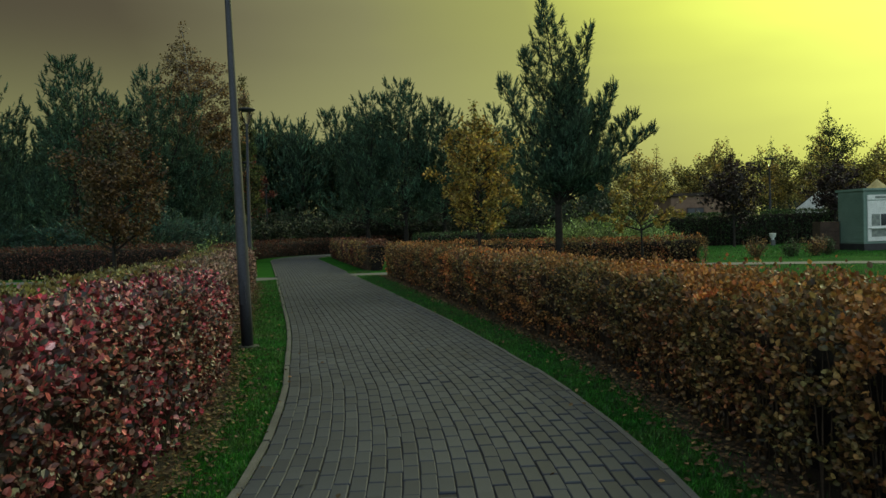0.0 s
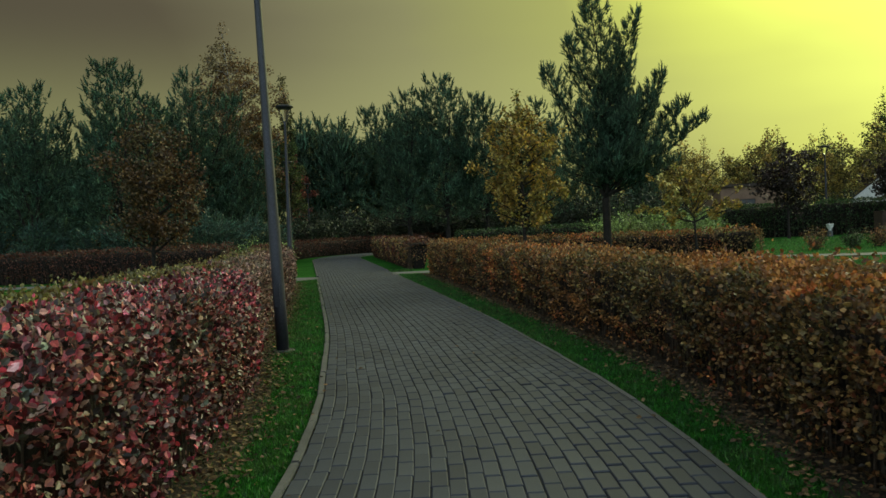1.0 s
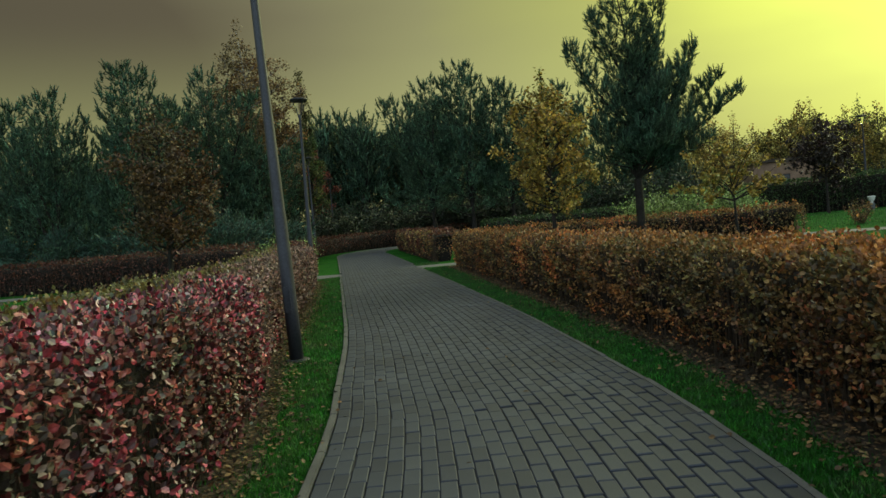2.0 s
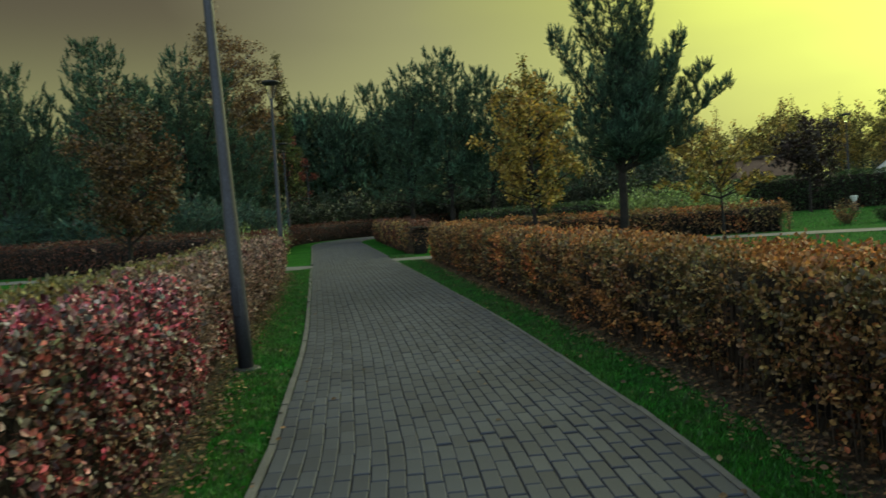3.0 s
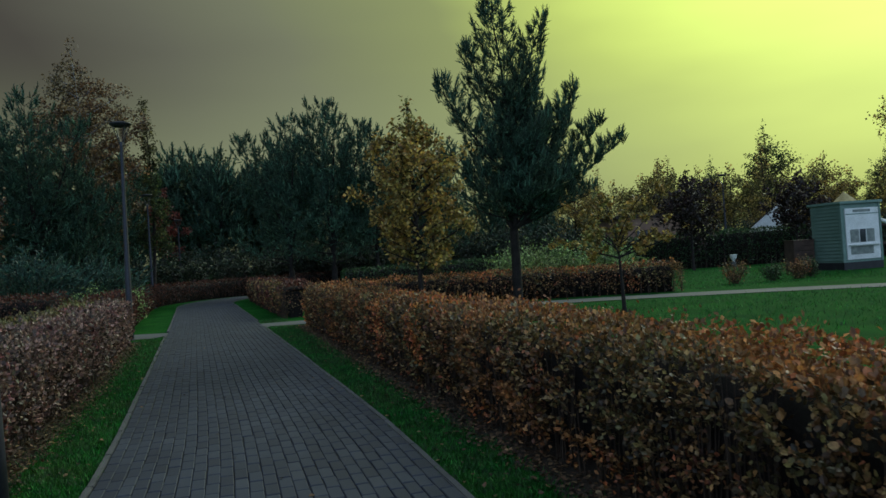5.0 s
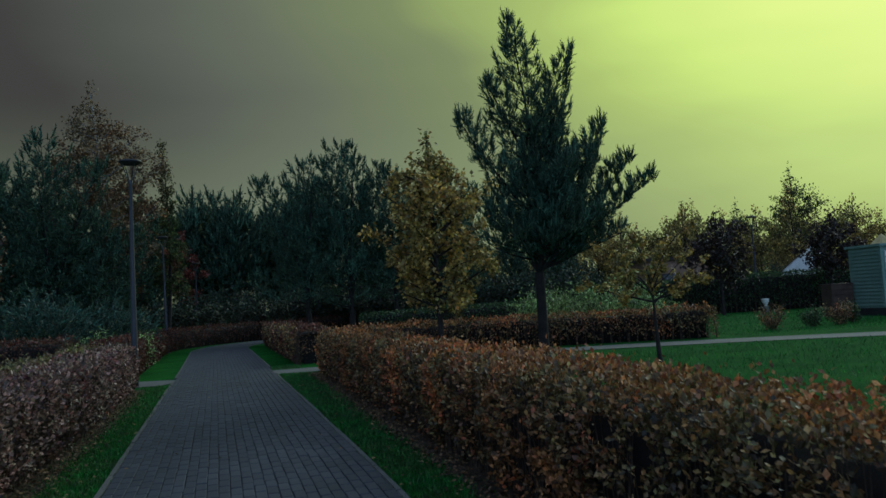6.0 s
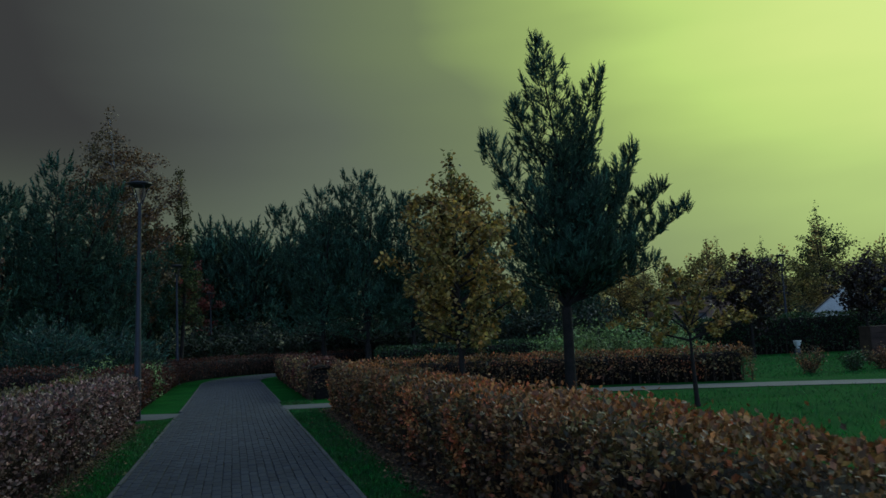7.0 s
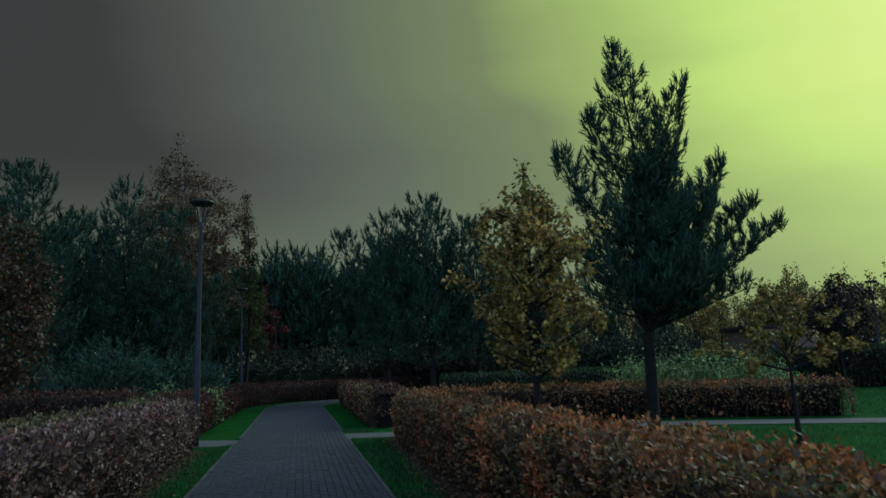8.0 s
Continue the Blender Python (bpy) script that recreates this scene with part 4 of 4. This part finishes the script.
GP = "pines behind the park hedges"
simple_pine("broad dark green pine in a clump beyond the hedges", (-3.75, 50.0), 10.5, 3.0, 1.4, 31, 4, None, GP)
simple_pine("broad dark green pine in a clump beyond the hedges", (-6.3, 50.8), 9.8, 2.9, 1.4, 32, 4, None, GP)
simple_pine("broad dark green pine in a clump beyond the hedges", (-1.3, 50.6), 8.8, 2.6, 1.4, 33, 4, None, GP)
simple_pine("shorter green pine behind the yellow tree", (2.2, 54), 9.3, 1.9, 1.4, 34, 3, None, GP)
simple_pine("dark pine over the russet tree", (-18.0, 35.8), 9.4, 2.4, 1.0, 35, 3, None, GP)
simple_pine("dark pine beside the tall birch", (-16.5, 41.7), 10.0, 2.6, 1.0, 36, 3, None, GP)
simple_pine("dark blue-green pine at the wood's edge", (-21.5, 35.0), 8.2, 2.5, 0.8, 37, 3, None, GP)
simple_pine("dark blue-green pine at the wood's edge", (-25.0, 37.5), 8.5, 2.6, 0.8, 38, 3, None, GP)
simple_pine("dark pine beside the tall birch", (-20.0, 44.0), 9.2, 2.1, 0.8, 39, 3, None, GP)
simple_pine("dark pine behind the lamps", (-15.2, 43.5), 6.6, 2.2, 0.5, 40, 3, None, GP)

# broadleaved trees
broadleaf("maple_tree", "slender young maple with yellow-orange autumn leaves", (0.41, 20.06), 4.6, 1.45, 1.10, 0.065, 0.078, 9500, M_YELLOW, 51, profile="egg", limbs=54, clump=0.14)
broadleaf("maple_tree", "small spreading maple with sparse yellow leaves", (5.05, 22.6), 3.05, 1.35, 1.65, 0.055, 0.08, 4200, M_YELLOW, 52, profile="vase", limbs=15, flat=0.55, clump=0.07)
broadleaf("maple_tree", "russet young maple with yellowing lower leaves", (-9.76, 21.83), 5.1, 1.25, 1.5, 0.065, 0.085, 11000, M_ORANGE, 53, profile="egg", limbs=52, clump=0.24)
broadleaf("maple_tree", "dark plum-leaved young maple on the lawn", (14.75, 43.8), 5.1, 1.55, 1.75, 0.07, 0.15, 4200, M_PLUM, 54, limbs=36, clump=0.25)
broadleaf("maple_tree", "dark plum-leaved young maple beside the kiosk", (20.4, 44.2), 4.7, 1.6, 1.5, 0.07, 0.15, 3400, M_PLUM, 55, limbs=30, clump=0.25)
broadleaf("birch_tree", "tall thinning birch with brown-orange leaves", (-16.4, 47.2), 14.2, 3.0, 3.1, 0.16, 0.13, 30000, M_BIRCH, 56, profile="birch", bark=M_PALEBARK, limbs=76, clump=0.34)
broadleaf("birch_tree", "slim half-bare birch behind the lamps", (-13.9, 49.7), 11.4, 3.0, 1.05, 0.12, 0.12, 6000, M_WOODS, 57, profile="cone", limbs=44, clump=0.26)
broadleaf("maple_tree", "small red-leaved tree before the dark wood", (-17.6, 66), 8.2, 2.6, 1.5, 0.07, 0.2, 2600, M_BRIGHTRED, 58, limbs=26)
broadleaf("maple_tree", "large golden maple at the lawn's edge", (28.5, 43.0), 9.4, 1.8, 3.4, 0.16, 0.14, 14000, M_YELLOW, 59, limbs=54, clump=0.35)

# wood behind: a few kinds, repeated with their own turn and size
GW = "trees of the background wood"
wood_green = broadleaf("wood_tree", "hazy green broadleaved tree in the far wood", (-17.5, 74), 12.2, 1.2, 3.4, 0.16, 0.24, 5500, M_WOODS, 61, GW, limbs=40, clump=0.5)
wood_ochre = broadleaf("wood_tree", "ochre autumn tree in the far wood", (21.5, 68), 7.6, 0.9, 2.5, 0.12, 0.19, 4800, M_OCHRE, 62, GW, limbs=36, clump=0.4)
wood_bare = broadleaf("wood_tree", "thin half-bare tree in the far wood", (24.5, 74), 9.2, 2.0, 1.7, 0.10, 0.16, 1500, M_OCHRE, 63, GW, profile="cone", limbs=44, clump=0.3)
wood_pine = simple_pine("dark pine in the far wood", (-27, 52), 9.5, 2.4, 0.8, 64, 4, None, GW, 0.62, 0.60, 0.27)
wood_dark = broadleaf("wood_tree", "tall dark green tree in the far wood", (38.5, 84), 13.2, 2.0, 3.0, 0.16, 0.20, 8500, M_WOODS, 65, GW, limbs=60, clump=0.4)


def again(src, x, y, s, turn):
    return copy_thing(src, pose(x, y, -0.03, 0, 0, turn) @ Matrix.Scale(s, 4))


for i in range(9):
    again(wood_green, -22.5 + i * 3.1 + (i % 3) * 0.7, 70 + (i * 7) % 11, 0.92 + 0.1 * ((i * 5) % 4) / 3 - (0.22 if i > 5 else 0), i * 47)
for i in range(8):
    again(wood_pine, -48 + i * 4.0, 54 + (i * 5) % 9, 0.85 + 0.06 * (i % 4), i * 63)
for i in range(9):
    again(wood_ochre, 11 + i * 4.4, 66 + (i * 7) % 12, 0.85 + 0.08 * ((i * 3) % 5), i * 71)
for i in range(11):
    again(wood_ochre, 8 + i * 5.2, 84 + (i * 5) % 9, 1.05 + 0.07 * ((i * 3) % 4), i * 43 + 20)
for i in range(5):
    again(wood_bare, 17 + i * 7.3, 70 + (i * 5) % 9, 0.9 + 0.08 * (i % 3), i * 83)
for i, (x, y, s) in enumerate([(31, 80, 0.72), (44, 86, 0.78), (50, 82, 0.8), (56, 74, 0.9), (40, 62, 0.68), (46, 58, 0.7)]):
    again(wood_dark if i % 2 == 0 else wood_ochre, x, y, s * (1.0 if i % 2 == 0 else 1.5), i * 55)
for i in range(7):
    again(wood_green, -60 + i * 5.5, 66 + (i * 4) % 8, 0.8, i * 39)
for i in range(6):
    again(wood_pine, -3 + i * 2.6, 60 + (i * 3) % 5, 0.55 + 0.05 * (i % 3), i * 29)

for i in range(7):
    again(wood_pine, -21.5 + i * 2.2, 70 + (i * 5) % 7, 1.08 + 0.05 * ((i * 3) % 4), i * 77 + 10)
for i in range(6):
    again(wood_pine, -31 + i * 2.9, 47 + (i * 4) % 5, 0.62 + 0.05 * (i % 3), i * 57 + 5)

# undergrowth, its leaves darkened to carry the shade under the wood
GU = "undergrowth before the wood"
under = shrub("green undergrowth bush darkened as shade beneath the trees", (-14, 56), 3.2, M_SHADEWOOD, 0.18, 3200, 71, GU, 1.6)
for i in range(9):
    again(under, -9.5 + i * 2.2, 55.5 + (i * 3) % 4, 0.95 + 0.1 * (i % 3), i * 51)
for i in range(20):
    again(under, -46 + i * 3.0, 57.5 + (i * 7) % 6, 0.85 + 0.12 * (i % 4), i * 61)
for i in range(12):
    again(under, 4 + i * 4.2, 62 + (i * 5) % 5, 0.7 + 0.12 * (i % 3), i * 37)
GJ = "blue-green junipers"
jun = shrub("feathery blue-green juniper behind the hedge", (-13.0, 33.2), 2.7, M_BLUENEEDLE, 0.3, 1500, 72, GJ, 1.5, "juniper", True)
for x, y, s in ((-15.4, 33.6, 1.05), (-17.8, 34.2, 0.95), (-11.6, 35.5, 0.9), (-20.8, 33.4, 1.0), (-14.2, 37.0, 1.15), (-24, 34.6, 1.1)):
    again(jun, x, y, s, x * 31)
GO = "yellow-green bushes by the junipers"
bush = shrub("yellow-green autumn bush beside the junipers", (-16.8, 35.4), 2.7, M_OCHRE, 0.12, 1700, 73, GO, 1.2)
for x, y, s in ((-13.6, 35.4, 0.8), (-19.5, 36.2, 0.95), (-23, 35.8, 1.0)):
    again(bush, x, y, s, x * 17)
for x, y, s, k in ((-9.7, 30.6, 1.0, 1), (-10.7, 31.4, 0.9, 2), (-9.0, 31.6, 0.95, 3)):
    shrub("pale silvery flowering plants at the hedge gap", (x, y), 1.5 * s, M_PALE, 0.08, 1100, 80 + k, "silvery plants", 0.9)
for k, (x, y, s) in enumerate([(4.2, 32.3, 1.0), (5.1, 32.7, 1.08), (6.1, 32.4, 1.05), (7.0, 32.6, 1.08), (7.8, 32.3, 0.95)]):
    shrub("pale green low plants in a bed behind the hedge", (x, y), 1.85 * s, M_PALE, 0.085, 3600, 90 + k, "pale bed plants", 1.7)
for k, (x, y, s) in enumerate([(11.2, 30.8, 0.95), (12.6, 31.0, 0.75), (13.6, 31.2, 0.95), (14.4, 31.8, 0.8)]):
    shrub("small reddish shrub standing on the lawn", (x, y), 0.95 * s, (M_RUST, M_GREENHEDGE)[k % 2], 0.06, 1000, 100 + k, "small lawn shrubs", 1.2)


# ---- street lamps ----
def street_lamp(label, x, y, h=5.55, lean=0.0):
    ob = thing("street_lamp", label, "street lamp", (x, y, -0.03), "park street lamps")
    at = (x, y, 0)
    part("base_plate", lathe([(0.15, -0.05), (0.15, -0.012), (0.13, 0.0), (0.10, 0.004)], 20, at), M_POLE, ob)
    part("pole", lathe([(0.080, -0.04), (0.078, 0.6), (0.074, 1.6), (0.068, 1.68), (0.052, 3.2), (0.040, h - 0.62), (0.045, h - 0.60), (0.045, h - 0.52), (0.03, h - 0.50)], 20, at), M_POLE, ob)
    part("service_door", box((x - 0.04, y - 0.094, 0.55), (x + 0.04, y - 0.080, 0.85), 0.004), M_POLE, ob)
    part("glass_cone", lathe([(0.05, h - 0.50), (0.10, h - 0.34), (0.15, h - 0.10), (0.16, h - 0.06)], 20, at), M_LAMPGLASS, ob, "clear glass cone").visible_shadow = False
    hood = part("hood", lathe([(0.25, h - 0.075), (0.275, h - 0.06), (0.27, h - 0.02), (0.20, h), (0.05, h + 0.015)], 28, at), M_BLACK, ob, "flat black hood")
    part("lamp_ring", lathe([(0.23, h - 0.095), (0.235, h - 0.075), (0.20, h - 0.074)], 28, at), M_BLACK, hood)
    for k in range(4):
        a = math.pi / 4 + k * math.pi / 2
        c, s = math.cos(a), math.sin(a)
        ln = [[(x + 0.045 * c, y + 0.045 * s, h - 0.56, 0.013), (x + 0.10 * c, y + 0.10 * s, h - 0.40, 0.012), (x + 0.225 * c, y + 0.225 * s, h - 0.07, 0.012)]]
        v, f = tube_arrays(ln, 6)
        arrays("arm", v, f, M_BLACK, ob)
    ob.rotation_euler = (0, radians(-lean), 0)
    return ob


street_lamp("grey steel street lamp standing beside the crimson hedge", -2.90, 10.7, lean=1.1)
street_lamp("grey steel street lamp at the side path corner", -6.96, 25.42, lean=-0.9)
street_lamp("grey steel street lamp far along the hedge", -12.1, 43.9)
street_lamp("grey steel street lamp far along the hedge", -15.7, 62.0, 5.45)
street_lamp("grey steel street lamp behind the green hedge", 18.7, 48.9, 5.15)


# ---- kiosk and small buildings ----
def kiosk():
    m = pose(16.98, 34.2, 0, 0, 0, 11)
    ob = thing("kiosk", "grey-green ribbed metal kiosk with a white poster front", "kiosk", (16.98, 34.2, -0.03))
    W, D, H = 1.85, 1.70, 2.62
    part("body", box((0.03, 0.03, -0.03), (W - 0.03, D - 0.03, H - 0.1), 0.01, m), M_KIOSK, ob)
    part("plinth", box((0.01, 0.0, -0.04), (W, D, 0.26), 0.01, m), M_BLACK, ob, "dark plinth")
    part("roof", box((-0.06, -0.08, H - 0.1), (W + 0.06, D + 0.06, H), 0.012, m), M_KIOSK, ob)
    n = 16
    for k in range(n):
        z = 0.3 + (H - 0.45) * (k + 0.5) / n
        part("rib", box((-0.012, 0.06, z - 0.045), (0.034, D - 0.06, z + 0.045), 0.018, m), M_KIOSK, ob)
    for x in (0.0, W - 0.09):
        part("corner_post", box((x, -0.015, 0.26), (x + 0.09, 0.07, H - 0.1), 0.006, m), M_KIOSK, ob)
    pan = part("poster_panel", box((0.20, -0.02, 0.36), (W - 0.12, 0.04, H - 0.28), 0.004, m), M_WHITE, ob, "white poster panel")
    part("writing_bar", box((0.55, -0.026, H - 0.27 - 0.17), (1.35, -0.019, H - 0.27 - 0.07), 0, m), M_PRINT, pan, "grey unreadable writing bar")
    part("panel_rail", box((0.20, -0.034, H - 0.52), (W - 0.12, -0.018, H - 0.49), 0, m), M_KIOSK, pan)
    win = part("hatch", box((0.34, -0.03, 0.98), (1.50, -0.018, 1.55), 0.003, m), M_WHITE, ob)
    for x0, x1 in ((0.36, 0.76), (0.80, 1.08), (1.12, 1.48)):
        part("pane", box((x0, -0.035, 1.01), (x1, -0.028, 1.52), 0, m), M_PRINT if x0 != 0.80 else M_DARKGLASS, win)
    part("poster_print", box((0.36, -0.028, 0.55), (1.40, -0.019, 0.86), 0, m), M_PRINT, pan, "faded grey picture")
    part("shelf", box((0.25, -0.16, 0.90), (W - 0.2, -0.02, 0.935), 0.006, m), M_WHITE, ob)
    return ob


kiosk()
crate = thing("planter_box", "dark stained board bin beside the kiosk", "bin", (16.2, 36.0, -0.03))
for k in range(6):
    part("board", box((15.78, 35.6, 0.0 + k * 0.2), (16.62, 35.63, 0.19 + k * 0.2), 0.005), M_CRATE, crate)
for x in (15.78, 16.55):
    part("post", box((x, 35.63, -0.04), (x + 0.07, 36.4, 1.24), 0.006), M_CRATE, crate)
part("lid", box((15.75, 35.58, 1.2), (16.65, 36.42, 1.235), 0.006), M_CRATE, crate)


def urn(x, y):
    ob = thing("garden_urn", "small pale stone garden urn before the green hedge", "urn", (x, y, -0.03))
    part("foot", box((x - 0.11, y - 0.11, -0.04), (x + 0.11, y + 0.11, 0.28), 0.01), M_SLAB, ob)
    part("bowl", lathe([(0.09, 0.275), (0.06, 0.33), (0.10, 0.38), (0.16, 0.48), (0.18, 0.60), (0.20, 0.63), (0.15, 0.64)], 20, (x, y, 0)), M_WHITE, ob)
    return ob


urn(17.0, 44.2)


def gable_shed(label, x, y, w, d, eave, ridge, turn, wall, door=True):
    m = pose(x, y, 0, 0, 0, turn)
    ob = thing("shed", label, "shed", (x, y, -0.03))
    bm = bmesh.new()
    pr = [(-w / 2, -0.04), (w / 2, -0.04), (w / 2, eave), (0, ridge), (-w / 2, eave)]
    a = [bm.verts.new((px, 0, pz)) for px, pz in pr]
    b = [bm.verts.new((px, d, pz)) for px, pz in pr]
    bm.faces.new(a)
    bm.faces.new(b[::-1])
    for i in range(5):
        bm.faces.new((a[i], b[i], b[(i + 1) % 5], a[(i + 1) % 5]))
    bmesh.ops.recalc_face_normals(bm, faces=bm.faces[:])
    bm.transform(m)
    part("wall", bm, wall, ob)
    for s in (-1, 1):
        sl = math.atan2(ridge - eave, w / 2)
        ln = math.hypot(ridge - eave, w / 2) + 0.25
        r = m @ Matrix.Translation((0, -0.06, ridge + 0.02)) @ Matrix.Rotation(s * sl, 4, "Y")
        lo, hi = ((0, 0, 0), (ln, d + 0.2, 0.04)) if s > 0 else ((-ln, 0, 0), (0, d + 0.2, 0.04))
        part("roof_slope", box(lo, hi, 0.01, r), M_ROOF, ob, "dark roof sheet")
    if door:
        part("door", box((0.1, -0.05, 0.0), (w / 2 - 0.25, -0.004, eave + 0.32), 0.01, m), M_DARKGLASS, ob, "dark open doorway")
    return ob


gable_shed("small white gabled shed behind the green hedge", 22.0, 49.0, 3.3, 4.0, 1.95, 3.3, -24, M_WHITE)


def brick_house():
    ob = thing("house", "low brown flat-roofed house among the trees", "house", (13.5, 54.0, -0.03))
    part("wall", box((14.0, 54.0, -0.04), (18.0, 59.0, 3.15), 0.01), M_BRICK, ob)
    part("roof", box((13.8, 53.8, 3.15), (18.2, 59.3, 3.35), 0.02), M_ROOF, ob)
    win = part("window", box((15.04, 53.93, 1.0), (16.19, 53.996, 2.35), 0.01), M_ROOF, ob)
    for x in (15.10, 15.66):
        part("pane", box((x, 53.91, 1.06), (x + 0.48, 53.928, 2.29), 0), M_DARKGLASS, win)
    part("sill", box((14.94, 53.86, 0.93), (16.29, 53.995, 0.995), 0.008), M_KERB, win)
    return ob


brick_house()
can = thing("canopy", "small straw-coloured canopy behind the kiosk", "canopy", (20.3, 39.5, -0.03))
bm = bmesh.new()
tip = bm.verts.new((20.3, 39.5, 3.25))
ring = [bm.verts.new((20.3 + 0.68 * math.cos(a * math.pi / 4), 39.5 + 0.68 * math.sin(a * math.pi / 4), 2.65)) for a in range(8)]
for a in range(8):
    bm.faces.new((ring[a], ring[(a + 1) % 8], tip))
bm.faces.new(ring[::-1])
part("cover", bm, M_STRAW, can)
part("pole", lathe([(0.04, -0.04), (0.04, 2.7)], 12, (20.3, 39.5, 0)), M_CRATE, can)


def plank_stack(x, y):
    """White boards lying crossed on low bearers."""
    ob = thing("plank_stack", "loose stack of white boards on the lawn beside the kiosk", "planks", (x, y, -0.03))
    for k in range(2):
        part("bearer", box((x - 0.5 + k * 0.8, y - 0.3, -0.035), (x - 0.4 + k * 0.8, y + 0.3, 0.07), 0.006), M_CRATE, ob)
    for k in range(5):
        m = pose(x + 0.05 * k, y - 0.2 + 0.1 * k, 0.075 + 0.055 * (k % 3), 0, 0, (-4, 6, 2, -7, 3)[k])
        part("board", box((-0.75, -0.05, 0), (0.75, 0.05, 0.035), 0.005, m), M_WHITE, ob)
    return ob


plank_stack(20.0, 34.6)
arm = thing("folded_awning", "pale rolled awning resting on two posts by the kiosk", "awning", (19.4, 35.0, -0.03))
v, f = tube_arrays([[(18.95, 35.0, 1.88, 0.075), (19.5, 35.05, 1.66, 0.085), (20.1, 35.1, 1.52, 0.08), (20.5, 35.15, 1.45, 0.06)]], 10)
arrays("roll", v, f, M_WHITE, arm, "", "", True)
for px, pz in ((19.05, 1.84), (20.3, 1.50)):
    part("post", box((px - 0.03, 35.02, -0.04), (px + 0.03, 35.08, pz - 0.04), 0.005), M_CRATE, arm)
rail = thing("rail_fence", "dark post and rail fence behind the kiosk", "fence", (21.0, 40.5, -0.03))
for k in range(7):
    part("post", box((20.8 + k * 2.0, 40.46, -0.04), (20.9 + k * 2.0, 40.54, 1.75), 0.008), M_CRATE, rail)
for z in (0.75, 1.6):
    part("rail", box((20.7, 40.43, z), (33.0, 40.458, z + 0.09), 0.006), M_CRATE, rail)

# ---- the nearest pavers, one by one ----
me = bpy.data.meshes.new("paver")
me.from_pydata([tuple(p) for p in PV], [], [tuple(int(i) for i in q) for q in PF])
me.materials.append(M_PAVER)
P, D, w = paver_rows(NEAR, NEAR_END + 1)
for p, d in zip(P, D):
    o = new("paver", me)
    o.parent = road
    o.location = (p[0], p[1], random.gauss(0, 0.0012))
    o.rotation_euler = (0, 0, math.atan2(-d[0], d[1]))
